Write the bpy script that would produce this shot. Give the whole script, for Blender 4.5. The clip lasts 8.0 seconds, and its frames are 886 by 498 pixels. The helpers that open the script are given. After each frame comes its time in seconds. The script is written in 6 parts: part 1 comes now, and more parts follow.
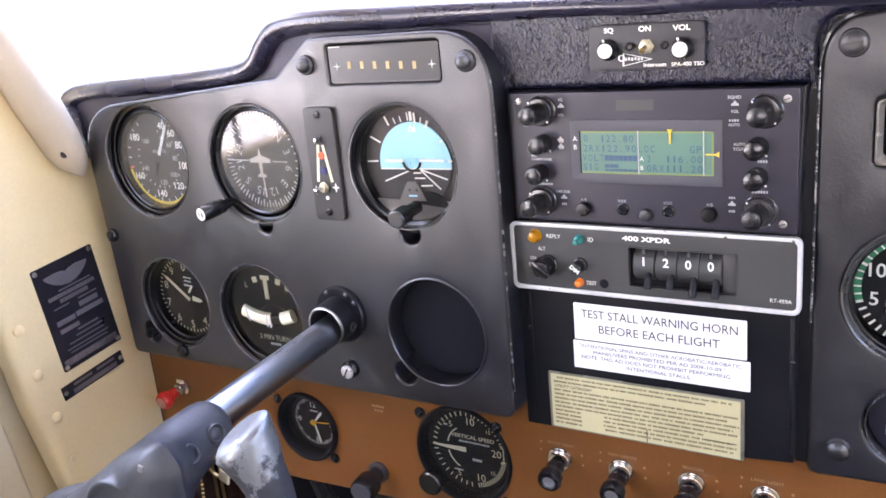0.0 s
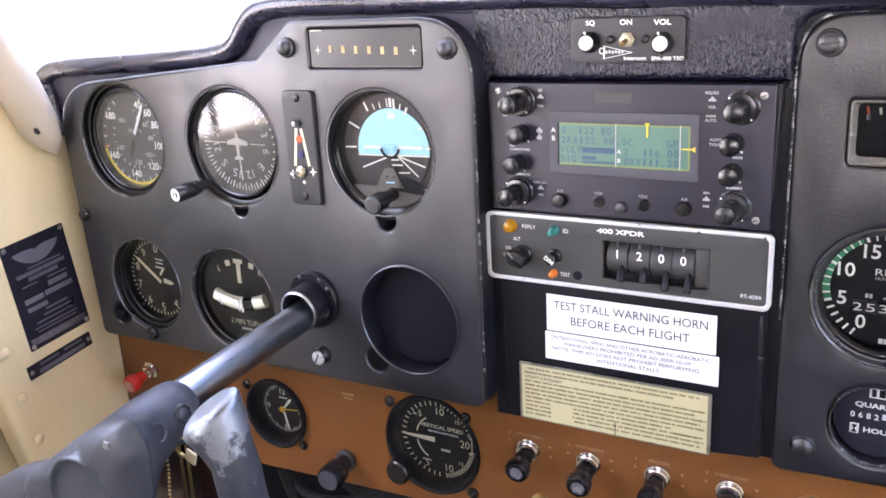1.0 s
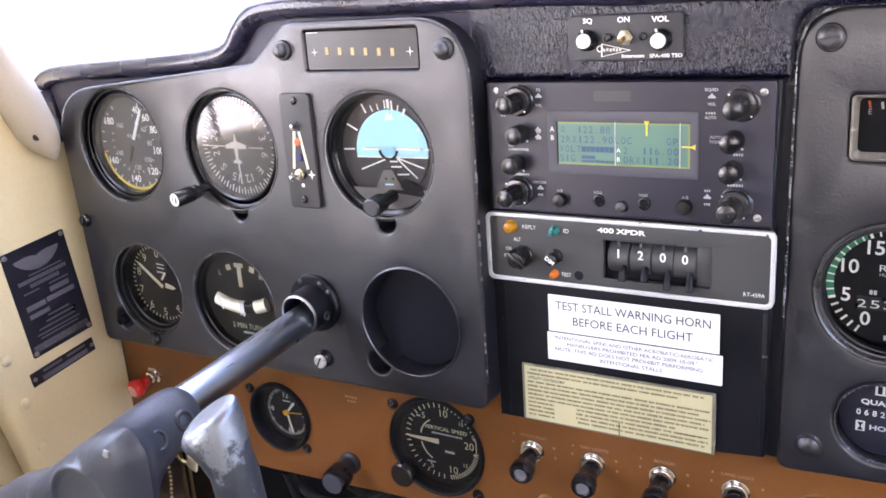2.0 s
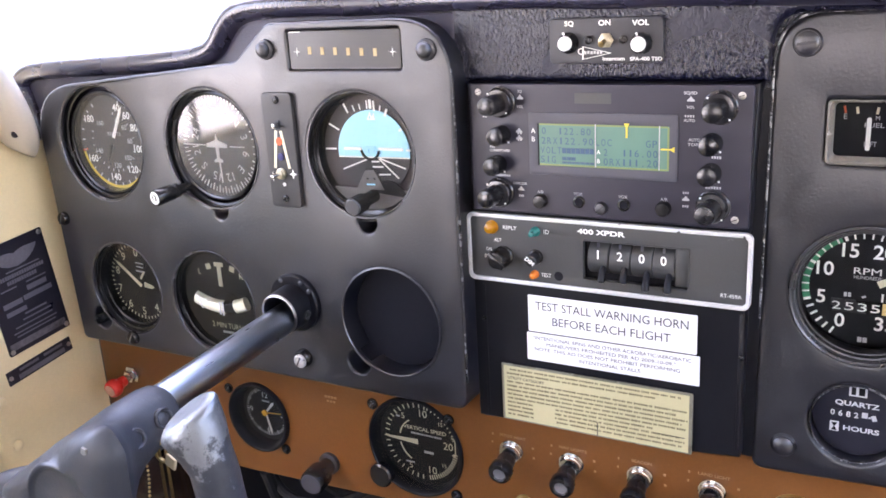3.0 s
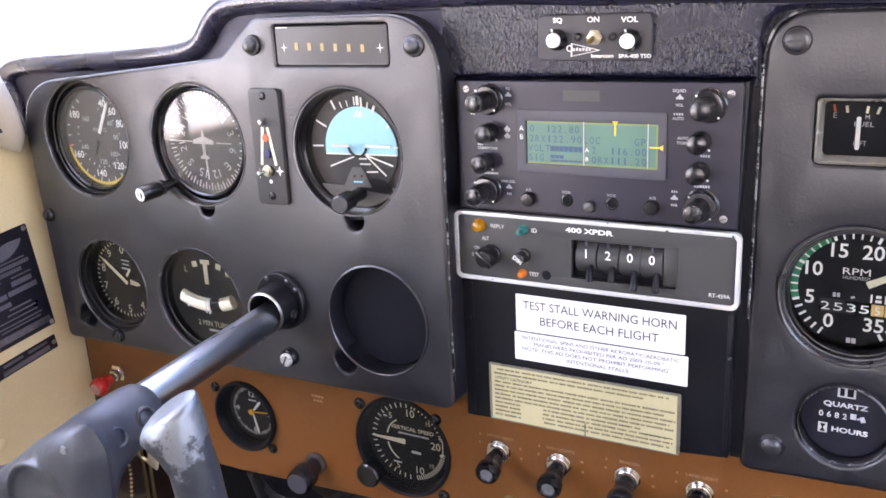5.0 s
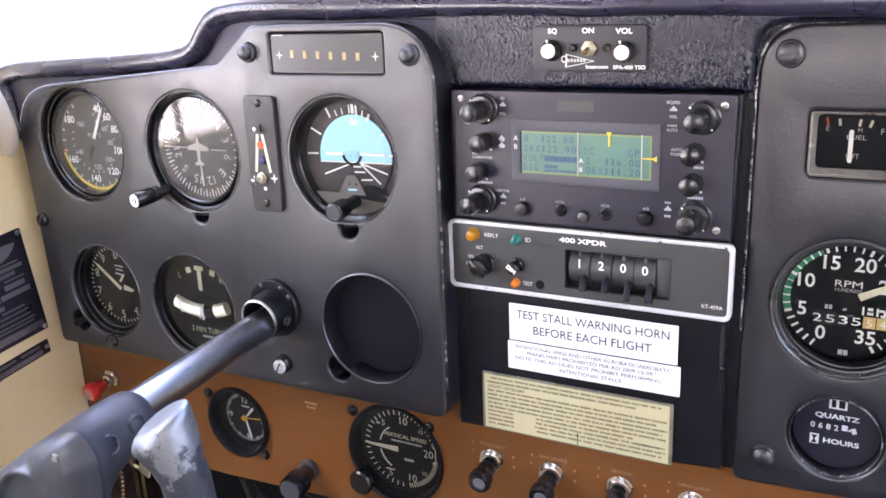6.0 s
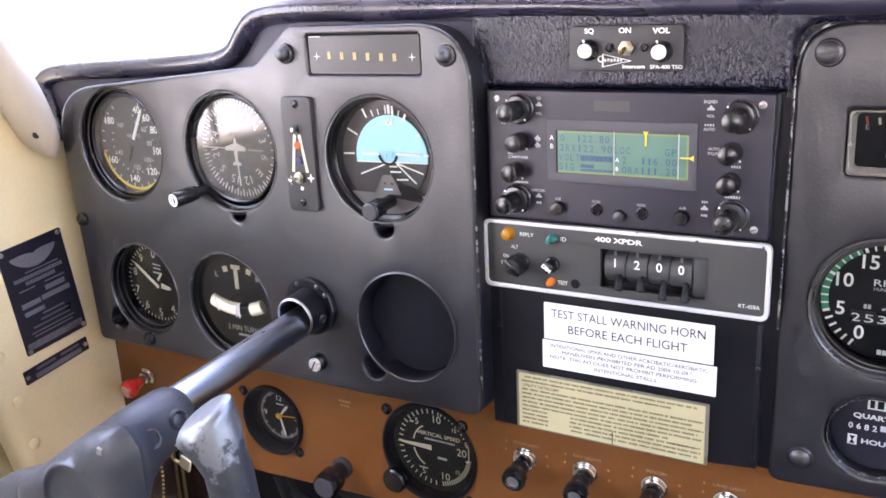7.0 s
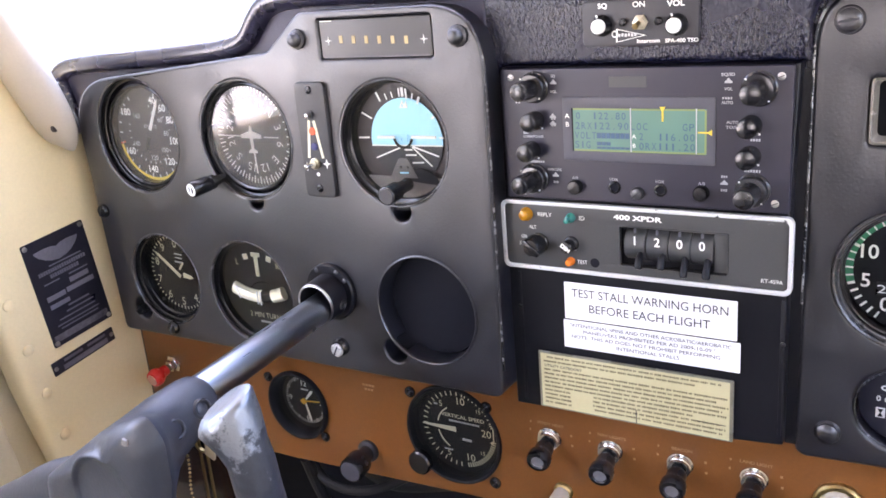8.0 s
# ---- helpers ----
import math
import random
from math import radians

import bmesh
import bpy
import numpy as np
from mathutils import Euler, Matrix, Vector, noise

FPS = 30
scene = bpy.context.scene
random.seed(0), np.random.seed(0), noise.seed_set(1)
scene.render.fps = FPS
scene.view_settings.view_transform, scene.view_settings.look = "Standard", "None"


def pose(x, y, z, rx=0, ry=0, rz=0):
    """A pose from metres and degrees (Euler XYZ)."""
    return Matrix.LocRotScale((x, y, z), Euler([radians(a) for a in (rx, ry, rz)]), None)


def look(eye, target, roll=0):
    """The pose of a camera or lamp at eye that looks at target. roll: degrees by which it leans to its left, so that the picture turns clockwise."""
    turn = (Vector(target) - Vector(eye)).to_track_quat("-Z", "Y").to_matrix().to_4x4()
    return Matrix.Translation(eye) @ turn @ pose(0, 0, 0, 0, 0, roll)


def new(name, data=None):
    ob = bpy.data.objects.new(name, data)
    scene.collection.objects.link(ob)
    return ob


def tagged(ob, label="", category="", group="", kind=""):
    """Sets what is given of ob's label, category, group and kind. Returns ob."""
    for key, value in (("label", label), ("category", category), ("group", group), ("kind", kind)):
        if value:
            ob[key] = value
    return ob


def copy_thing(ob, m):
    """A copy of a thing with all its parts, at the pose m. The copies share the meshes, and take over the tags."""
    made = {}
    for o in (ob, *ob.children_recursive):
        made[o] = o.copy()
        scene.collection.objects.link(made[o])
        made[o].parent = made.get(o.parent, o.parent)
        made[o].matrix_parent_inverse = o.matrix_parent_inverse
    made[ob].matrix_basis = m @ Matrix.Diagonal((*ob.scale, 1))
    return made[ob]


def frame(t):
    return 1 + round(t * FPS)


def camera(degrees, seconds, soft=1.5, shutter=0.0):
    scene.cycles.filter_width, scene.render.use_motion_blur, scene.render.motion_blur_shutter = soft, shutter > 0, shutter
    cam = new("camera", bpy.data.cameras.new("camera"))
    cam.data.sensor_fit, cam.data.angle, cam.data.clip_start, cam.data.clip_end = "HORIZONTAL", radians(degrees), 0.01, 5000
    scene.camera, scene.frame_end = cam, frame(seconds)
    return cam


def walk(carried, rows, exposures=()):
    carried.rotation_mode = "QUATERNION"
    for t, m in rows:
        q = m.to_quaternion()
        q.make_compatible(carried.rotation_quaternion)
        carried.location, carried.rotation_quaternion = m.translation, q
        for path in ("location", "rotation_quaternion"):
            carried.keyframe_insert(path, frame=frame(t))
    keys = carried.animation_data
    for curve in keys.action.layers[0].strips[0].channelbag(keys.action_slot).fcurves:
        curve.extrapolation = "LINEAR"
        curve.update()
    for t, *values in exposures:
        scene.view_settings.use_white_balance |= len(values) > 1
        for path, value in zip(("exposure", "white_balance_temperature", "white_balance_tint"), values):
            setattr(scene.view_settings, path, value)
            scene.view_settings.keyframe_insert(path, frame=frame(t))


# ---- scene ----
from mathutils.geometry import delaunay_2d_cdt

cam = camera(53.02, 8.0, 1.65)
# seconds, eye x, y, z, yaw to the left, pitch up, roll
PATH = [
    (0.0, 0.1529, -0.4453, 0.1358, 32.31, -16.59, -5.52),
    (0.5, 0.1535, -0.4456, 0.1315, 31.86, -16.71, -4.72),
    (1.0, 0.1531, -0.4478, 0.1291, 30.58, -16.73, -3.17),
    (1.2, 0.1550, -0.4420, 0.1300, 30.76, -16.74, -4.37),
    (2.3, 0.1544, -0.4432, 0.1302, 31.09, -16.86, -4.08),
    (2.5, 0.1544, -0.4457, 0.1290, 30.57, -16.80, -3.55),
    (3.0, 0.1551, -0.4453, 0.1287, 29.64, -16.69, -3.31),
    (3.5, 0.1509, -0.4439, 0.1302, 28.49, -16.28, -4.06),
    (4.0, 0.1535, -0.4402, 0.1316, 28.72, -16.64, -3.95),
    (4.2, 0.1558, -0.4393, 0.1298, 28.98, -16.63, -3.93),
    (5.3, 0.1564, -0.4410, 0.1261, 29.09, -16.76, -2.61),
    (5.5, 0.1542, -0.4421, 0.1286, 28.83, -16.81, -2.68),
    (6.0, 0.1571, -0.4391, 0.1294, 28.91, -16.52, -2.45),
    (6.5, 0.1555, -0.4434, 0.1295, 30.48, -16.56, -2.45),
    (7.0, 0.1540, -0.4455, 0.1287, 30.61, -16.27, -2.77),
    (7.5, 0.1573, -0.4401, 0.1293, 31.40, -16.64, -4.21),
    (8.0, 0.1559, -0.4406, 0.1300, 32.38, -17.55, -4.91),
]
walk(cam, [(t, pose(x, y, z, 90 + pitch, 0, yaw) @ pose(0, 0, 0, 0, 0, roll)) for t, x, y, z, yaw, pitch, roll in PATH], [(0.0, 4.57, 6700, 24), (8.0, 4.57, 6700, 24)])

# ---- light ----
world = bpy.data.worlds.new("overcast sky")
scene.world = world
world.use_nodes = True
wt = world.node_tree
sky = wt.nodes.new("ShaderNodeTexSky")
sky.sky_type, sky.sun_disc = "NISHITA", False
sky.sun_elevation, sky.sun_rotation = radians(71), radians(207)
sky.air_density, sky.dust_density, sky.ozone_density = 1.0, 4.0, 1.5
wt.nodes["Background"].inputs["Strength"].default_value = 0.15
wt.links.new(sky.outputs[0], wt.nodes["Background"].inputs["Color"])
sun = new("sun", bpy.data.lights.new("sun", "SUN"))
sun.data.energy, sun.data.angle, sun.data.color = 1.5, radians(30), (1.0, 0.95, 0.88)
sun.matrix_world = look((-0.6, -1.2, 4.0), (0, 0, 0))


# ---- materials ----
def material(name, color, rough=0.5, metal=0.0, grain=400.0, vary=0.15, bump=0.0, bump_scale=900.0, stain=25.0, wear=None, wear_scale=30.0, wear_at=0.62, spec=0.5, wear_metal=0.0, wear_rough=0.4, rvary=0.08):
    """Two scales of colour variation, fine relief, and worn patches of another colour."""
    m = bpy.data.materials.new(name)
    m.use_nodes = True
    nt = m.node_tree
    n, l = nt.nodes, nt.links
    b = n["Principled BSDF"]
    co = n.new("ShaderNodeTexCoord")
    fine, broad = n.new("ShaderNodeTexNoise"), n.new("ShaderNodeTexNoise")
    fine.inputs["Scale"].default_value, broad.inputs["Scale"].default_value = grain, stain
    fine.inputs["Detail"].default_value = broad.inputs["Detail"].default_value = 4
    l.new(co.outputs["Object"], fine.inputs["Vector"])
    l.new(co.outputs["Object"], broad.inputs["Vector"])
    add = n.new("ShaderNodeMath")
    add.operation = "ADD"
    l.new(fine.outputs["Fac"], add.inputs[0])
    l.new(broad.outputs["Fac"], add.inputs[1])
    span = n.new("ShaderNodeMapRange")
    span.inputs["From Min"].default_value, span.inputs["From Max"].default_value = 0.6, 1.4
    span.inputs["To Min"].default_value, span.inputs["To Max"].default_value = 1 - vary, 1 + vary
    l.new(add.outputs[0], span.inputs["Value"])
    mul = n.new("ShaderNodeVectorMath")
    mul.operation = "SCALE"
    mul.inputs[0].default_value = color
    l.new(span.outputs[0], mul.inputs["Scale"])
    col = mul.outputs[0]
    rspan = n.new("ShaderNodeMapRange")
    rspan.inputs["From Min"].default_value, rspan.inputs["From Max"].default_value = 0.3, 0.7
    rspan.inputs["To Min"].default_value, rspan.inputs["To Max"].default_value = max(0.02, rough - rvary), min(1, rough + rvary)
    l.new(broad.outputs["Fac"], rspan.inputs["Value"])
    rough_out = rspan.outputs[0]
    b.inputs["Metallic"].default_value = metal
    b.inputs["Specular IOR Level"].default_value = spec
    if wear:
        w = n.new("ShaderNodeTexNoise")
        w.inputs["Scale"].default_value, w.inputs["Detail"].default_value, w.inputs["Roughness"].default_value = wear_scale, 8, 0.65
        l.new(co.outputs["Object"], w.inputs["Vector"])
        edge = n.new("ShaderNodeMapRange")
        edge.inputs["From Min"].default_value, edge.inputs["From Max"].default_value = wear_at - 0.015, wear_at + 0.015
        l.new(w.outputs["Fac"], edge.inputs["Value"])
        mix = n.new("ShaderNodeMix")
        mix.data_type = "RGBA"
        mix.inputs[7].default_value = (*wear, 1)
        l.new(edge.outputs[0], mix.inputs[0])
        l.new(col, mix.inputs[6])
        col = mix.outputs[2]
        if wear_metal:
            wm = n.new("ShaderNodeMath")
            wm.operation = "MULTIPLY"
            wm.inputs[1].default_value = wear_metal
            l.new(edge.outputs[0], wm.inputs[0])
            l.new(wm.outputs[0], b.inputs["Metallic"])
        mr = n.new("ShaderNodeMix")
        mr.inputs[3].default_value = wear_rough
        l.new(edge.outputs[0], mr.inputs[0])
        l.new(rough_out, mr.inputs[2])
        rough_out = mr.outputs[0]
    l.new(col, b.inputs["Base Color"])
    l.new(rough_out, b.inputs["Roughness"])
    if bump:
        bt = n.new("ShaderNodeTexNoise")
        bt.inputs["Scale"].default_value, bt.inputs["Detail"].default_value = bump_scale, 3
        l.new(co.outputs["Object"], bt.inputs["Vector"])
        bp = n.new("ShaderNodeBump")
        bp.inputs["Strength"].default_value, bp.inputs["Distance"].default_value = bump, 0.001
        l.new(bt.outputs["Fac"], bp.inputs["Height"])
        l.new(bp.outputs[0], b.inputs["Normal"])
    return m


def leather(name, color):
    """Embossed black vinyl: soft, upright, branching wrinkles with glossy crests."""
    m = material(name, color, 0.23, 0, 500, 0.2, spec=0.48)
    n, l = m.node_tree.nodes, m.node_tree.links
    co, spread = n.new("ShaderNodeTexCoord"), n.new("ShaderNodeMapping")
    spread.inputs["Scale"].default_value, spread.inputs["Rotation"].default_value = (1.25, 1.0, 0.70), (0, 0.35, 0)
    folds, grain = n.new("ShaderNodeTexNoise"), n.new("ShaderNodeTexNoise")
    folds.inputs["Scale"].default_value, folds.inputs["Detail"].default_value, folds.inputs["Distortion"].default_value = 400, 1.0, 1.0
    grain.inputs["Scale"].default_value, grain.inputs["Detail"].default_value = 900, 1.0
    both, bp = n.new("ShaderNodeMath"), n.new("ShaderNodeBump")
    both.operation, both.inputs[1].default_value = "MULTIPLY_ADD", 0.5
    bp.inputs["Strength"].default_value, bp.inputs["Distance"].default_value = 0.85, 0.0008
    l.new(co.outputs["Object"], spread.inputs["Vector"])
    l.new(spread.outputs[0], folds.inputs["Vector"])
    l.new(spread.outputs[0], grain.inputs["Vector"])
    l.new(grain.outputs["Fac"], both.inputs[0])
    l.new(folds.outputs["Fac"], both.inputs[2])
    l.new(both.outputs[0], bp.inputs["Height"])
    l.new(bp.outputs[0], n["Principled BSDF"].inputs["Normal"])
    return m


def worn_tip(name, paint, metal, z0, spread):
    """Paint that has rubbed off to bare metal towards the top of a part, with a ragged edge."""
    m = material(name, paint, 0.46, 0.0, 300, 0.25, 0.5, 220, 60)
    n, l = m.node_tree.nodes, m.node_tree.links
    b = n["Principled BSDF"]
    co, sep, nz = n.new("ShaderNodeTexCoord"), n.new("ShaderNodeSeparateXYZ"), n.new("ShaderNodeTexNoise")
    nz.inputs["Scale"].default_value, nz.inputs["Detail"].default_value, nz.inputs["Roughness"].default_value = 60, 10, 0.70
    l.new(co.outputs["Object"], sep.inputs[0])
    l.new(co.outputs["Object"], nz.inputs["Vector"])
    mad = n.new("ShaderNodeMath")
    mad.operation = "MULTIPLY_ADD"
    mad.inputs[1].default_value = spread
    l.new(nz.outputs["Fac"], mad.inputs[0])
    l.new(sep.outputs["Z"], mad.inputs[2])
    edge = n.new("ShaderNodeMapRange")
    mid = z0 + spread / 2
    edge.inputs["From Min"].default_value, edge.inputs["From Max"].default_value = mid - 0.004, mid + 0.004
    l.new(mad.outputs[0], edge.inputs["Value"])
    mix = n.new("ShaderNodeMix")
    mix.data_type = "RGBA"
    mix.inputs[7].default_value = (*metal, 1)
    l.new(edge.outputs[0], mix.inputs[0])
    l.new(b.inputs["Base Color"].links[0].from_socket, mix.inputs[6])
    l.new(mix.outputs[2], b.inputs["Base Color"])
    l.new(edge.outputs[0], b.inputs["Metallic"])
    return m


def clear_glass(name, tint=(1, 1, 1), ior=1.47, veil=0.0):
    m = bpy.data.materials.new(name)
    m.use_nodes = True
    n, l = m.node_tree.nodes, m.node_tree.links
    n.remove(n["Principled BSDF"])
    tr, gl, fr, mx = n.new("ShaderNodeBsdfTransparent"), n.new("ShaderNodeBsdfGlossy"), n.new("ShaderNodeFresnel"), n.new("ShaderNodeMixShader")
    tr.inputs["Color"].default_value = (*tint, 1)
    gl.inputs["Roughness"].default_value, fr.inputs["IOR"].default_value = 0.03, ior
    l.new(fr.outputs[0], mx.inputs[0])
    l.new(tr.outputs[0], mx.inputs[1])
    l.new(gl.outputs[0], mx.inputs[2])
    out = mx.outputs[0]
    # pale diffuse film paints in the haze reflected over the dials
    if veil:
        df, mk, nz, sp = n.new("ShaderNodeBsdfDiffuse"), n.new("ShaderNodeMixShader"), n.new("ShaderNodeTexNoise"), n.new("ShaderNodeMapRange")
        df.inputs["Color"].default_value = (0.75, 0.72, 0.68, 1)
        nz.inputs["Scale"].default_value, nz.inputs["Detail"].default_value = 90, 6
        co = n.new("ShaderNodeTexCoord")
        l.new(co.outputs["Object"], nz.inputs["Vector"])
        sp.inputs["From Min"].default_value, sp.inputs["From Max"].default_value = 0.3, 0.7
        sp.inputs["To Min"].default_value, sp.inputs["To Max"].default_value = veil * 0.5, veil * 1.5
        l.new(nz.outputs["Fac"], sp.inputs["Value"])
        l.new(sp.outputs[0], mk.inputs[0])
        l.new(out, mk.inputs[1])
        l.new(df.outputs[0], mk.inputs[2])
        out = mk.outputs[0]
    l.new(out, n["Material Output"].inputs["Surface"])
    return m


SHELL = material("black moulded plastic", (0.0074, 0.0072, 0.0118), 0.38, 0, 700, 0.25, 0.15, 640, 60, spec=1.0, rvary=0.07)
SHELL_DARK = material("black satin paint", (0.006, 0.006, 0.009), 0.42, 0, 500, 0.2, 0.1, 1500, 20, (0.03, 0.03, 0.034), 70, 0.74, 0.3)
VINYL = leather("embossed black vinyl", (0.0062, 0.0066, 0.0185))
ROLL = material("smooth black vinyl", (0.020, 0.019, 0.038), 0.26, 0, 500, 0.2, 0.08, 500, spec=0.8)
FACING = material("matt black vinyl", (0.022, 0.020, 0.042), 0.5, 0, 500, 0.2, 0.2, 900, spec=0.5)
RADIO = material("charcoal anodised face", (0.0168, 0.0152, 0.0280), 0.4, 0.0, 1500, 0.1, 0.08, 2500, 15)
BEZEL = material("grey screen surround", (0.062, 0.062, 0.078), 0.45, 0, 900, 0.06)
LCD = material("green liquid crystal", (0.088, 0.195, 0.150), 0.35, 0, 60, 0.08, stain=14)
LCD_INK = material("lcd segment blue", (0.035, 0.085, 0.15), 0.4)
RADIO_INK = material("dim radio legend", (0.46, 0.46, 0.47), 0.6, 0, 900, 0.2)
XPDR = material("grey-black face paint", (0.045, 0.045, 0.045), 0.5, 0, 900, 0.12, 0.1, 1800, 25, (0.08, 0.08, 0.08), 80, 0.7)
CHARCOAL = material("worn charcoal paint", (0.030, 0.029, 0.030), 0.42, 0, 900, 0.15, 0.1, 1500, 30)
SATIN = material("satin black plate", (0.010, 0.010, 0.015), 0.38, 0, 500, 0.25, 0.25, 1300, 50, spec=0.6)
SKIRT = material("smoky black skirt", (0.020, 0.019, 0.021), 0.20, 0, 500, 0.2, spec=0.6)
RIBBED = material("ribbed grey-black plastic", (0.035, 0.034, 0.036), 0.33, 0, 500, 0.25, 0.2, 900, 50, spec=0.7)
FLECKED = material("pale-flecked plastic edge", (0.012, 0.012, 0.015), 0.3, 0, 300, 0.4, 0.3, 900, 25, (0.17, 0.17, 0.18), 200, 0.56)
PITTED = material("pitted zinc", (0.55, 0.54, 0.52), 0.45, 0.6, 700, 0.25, 0.4, 900, 60, (0.10, 0.10, 0.11), 420, 0.60)
SILVER = material("worn silver paint", (0.62, 0.62, 0.62), 0.4, 0.3, 700, 0.1, 0.1, 900, 40, (0.03, 0.03, 0.03), 130, 0.655)
CHIP_METAL = material("bare cast alloy", (0.20, 0.20, 0.20), 0.4, 0.3, 500, 0.2)
CHROME = material("bright metal", (0.75, 0.74, 0.72), 0.18, 1.0, 600, 0.06)
STEEL = material("dull steel", (0.5, 0.49, 0.48), 0.35, 1.0, 900, 0.12, 0.1, 900)
TUBE = material("brushed alloy tube", (0.36, 0.39, 0.44), 0.30, 1.0, 700, 0.08, 0.0, 500, 260, rvary=0.03)
brush = TUBE.node_tree.nodes.new("ShaderNodeMapping")
brush.inputs["Scale"].default_value = (1.0, 0.03, 1.0)
for node in TUBE.node_tree.nodes:
    if node.type == "TEX_NOISE":
        TUBE.node_tree.links.new(brush.outputs[0], node.inputs["Vector"])
    elif node.type == "TEX_COORD":
        TUBE.node_tree.links.new(node.outputs["Object"], brush.inputs["Vector"])
BRASS = material("dull brass", (0.55, 0.42, 0.18), 0.35, 1.0, 700, 0.15)
OLD_BRASS = material("pale worn brass", (0.46, 0.42, 0.31), 0.38, 1.0, 700, 0.25)
DARK_BRASS = material("tarnished brass", (0.22, 0.16, 0.07), 0.4, 1.0, 700, 0.3)
KNOB = material("black knob plastic", (0.008, 0.008, 0.009), 0.22, 0, 600, 0.15, 0.1, 1500)
RUBBER = material("matt black rubber", (0.007, 0.007, 0.008), 0.65, 0, 500, 0.2, 0.2, 900)
DIAL = material("matt black dial", (0.0075, 0.0075, 0.0095), 0.6, 0, 800, 0.1, spec=0.2)
KNOB_CAP = material("black knob end", (0.009, 0.009, 0.011), 0.20, 0.0, 500, 0.25, 0.1, 900, spec=0.7)
# faded grey, raised further to carry the haze over the airspeed dial
DIAL_GREY = material("faded dial grey", (0.050, 0.048, 0.046), 0.6, 0, 800, 0.1)
WHITE = material("white marking paint", (0.86, 0.86, 0.82), 0.6, 0, 900, 0.06)
AGED = material("aged ivory marking", (0.72, 0.68, 0.50), 0.6, 0, 900, 0.08)
LEGEND = material("faded white legend", (0.55, 0.55, 0.55), 0.6, 0, 900, 0.15)
FAINT = material("worn legend on brown", (0.34, 0.19, 0.10), 0.6, 0, 500, 0.25)
YELLOW = material("yellow arc", (0.70, 0.52, 0.06), 0.6)
AMBER_INK = material("amber lettering", (0.42, 0.33, 0.17), 0.6)
GREEN = material("green arc", (0.02, 0.215, 0.105), 0.55)
DRUM = material("amber drum", (0.72, 0.50, 0.20), 0.5)
RED = material("red plastic", (0.62, 0.03, 0.025), 0.3, 0, 400, 0.1, 0.05, 900, 30, (0.7, 0.55, 0.5), 120, 0.74)
RED_INK = material("red mark", (0.66, 0.10, 0.03), 0.5)
BLUE_INK = material("navy blue mark", (0.018, 0.02, 0.11), 0.4)
SKYBLUE = material("horizon sky blue", (0.36, 0.73, 0.90), 0.45, 0, 300, 0.05)
GROUND = material("horizon ground black", (0.018, 0.017, 0.021), 0.5)
BROWNISH = material("gimbal brown", (0.022, 0.013, 0.016), 0.45)
AI_GREY = material("horizon mask grey", (0.115, 0.11, 0.108), 0.45, 0, 500, 0.1)
BROWN = material("tan-brown enamel", (0.185, 0.065, 0.0130), 0.42, 0, 600, 0.1, 0.12, 1200, 14, (0.40, 0.22, 0.11), 55, 0.73)
CREAM = material("cream enamel", (0.78, 0.635, 0.38), 0.45, 0, 500, 0.05, 0.1, 900, 9)
DOOR = material("olive-tan door trim", (0.60, 0.52, 0.35), 0.55, 0, 500, 0.06, 0.15, 700, 9)
CREAM_PALE = material("pale cream plastic", (0.50, 0.44, 0.36), 0.4, 0, 500, 0.05, 0.08, 900, 9)
PLACARD = material("black anodised placard", (0.02, 0.018, 0.028), 0.35, 0.2, 500, 0.2, 0.05, 900, 30, (0.22, 0.21, 0.24), 55, 0.71)
PLATE_INK = material("etched metal legend", (0.17, 0.16, 0.19), 0.4, 0.3, 500, 0.2)
PAPER = material("white sticker", (0.78, 0.78, 0.80), 0.45, 0, 300, 0.03)
INK = material("black print", (0.03, 0.03, 0.035), 0.6)
DARK_STEEL = material("darkened steel", (0.10, 0.10, 0.105), 0.42, 0.9, 500, 0.2, 0.1, 900)
INK_GREY = material("grey print", (0.025, 0.025, 0.03), 0.6)
CREAM_PAPER = material("yellowed placard", (0.50, 0.455, 0.265), 0.5, 0, 300, 0.05)
OLIVE_INK = material("olive print", (0.105, 0.092, 0.05), 0.6)
YOKE = material("blue-grey worn paint", (0.034, 0.037, 0.046), 0.45, 0.0, 300, 0.12, 0.15, 500, 25, (0.30, 0.30, 0.31), 34, 0.70, 0.5, 0.5, 0.35)
HORN_WORN = worn_tip("alloy under flaking paint", (0.022, 0.025, 0.033), (0.22, 0.232, 0.255), -0.0450, 0.115)
AMBER_LENS = material("amber lens", (0.40, 0.17, 0.008), 0.12)
GREEN_LENS = material("green lens", (0.02, 0.17, 0.15), 0.15)
ORANGE_LENS = material("orange lens", (0.62, 0.16, 0.02), 0.15)
BROWN_LEATHER = material("dark glossy brown", (0.02, 0.01, 0.007), 0.2, 0, 300, 0.3)
CARPET = material("dark carpet", (0.016, 0.016, 0.017), 0.9, 0, 900, 0.3, 0.5, 700)
HEADLINER = material("grey headliner", (0.28, 0.275, 0.26), 0.8, 0, 500, 0.06, 0.2, 600)
VOID = material("matt black void", (0.008, 0.008, 0.012), 0.8, 0, 500, 0.2, spec=0.15)
SEAT = material("dark grey cabin trim", (0.022, 0.022, 0.023), 0.8, 0, 500, 0.1, 0.3, 500)
GLASS = clear_glass("instrument glass")
VEILED = clear_glass("veiled instrument glass", veil=0.05)
HAZY = clear_glass("hazy instrument glass", ior=1.70, veil=0.10)
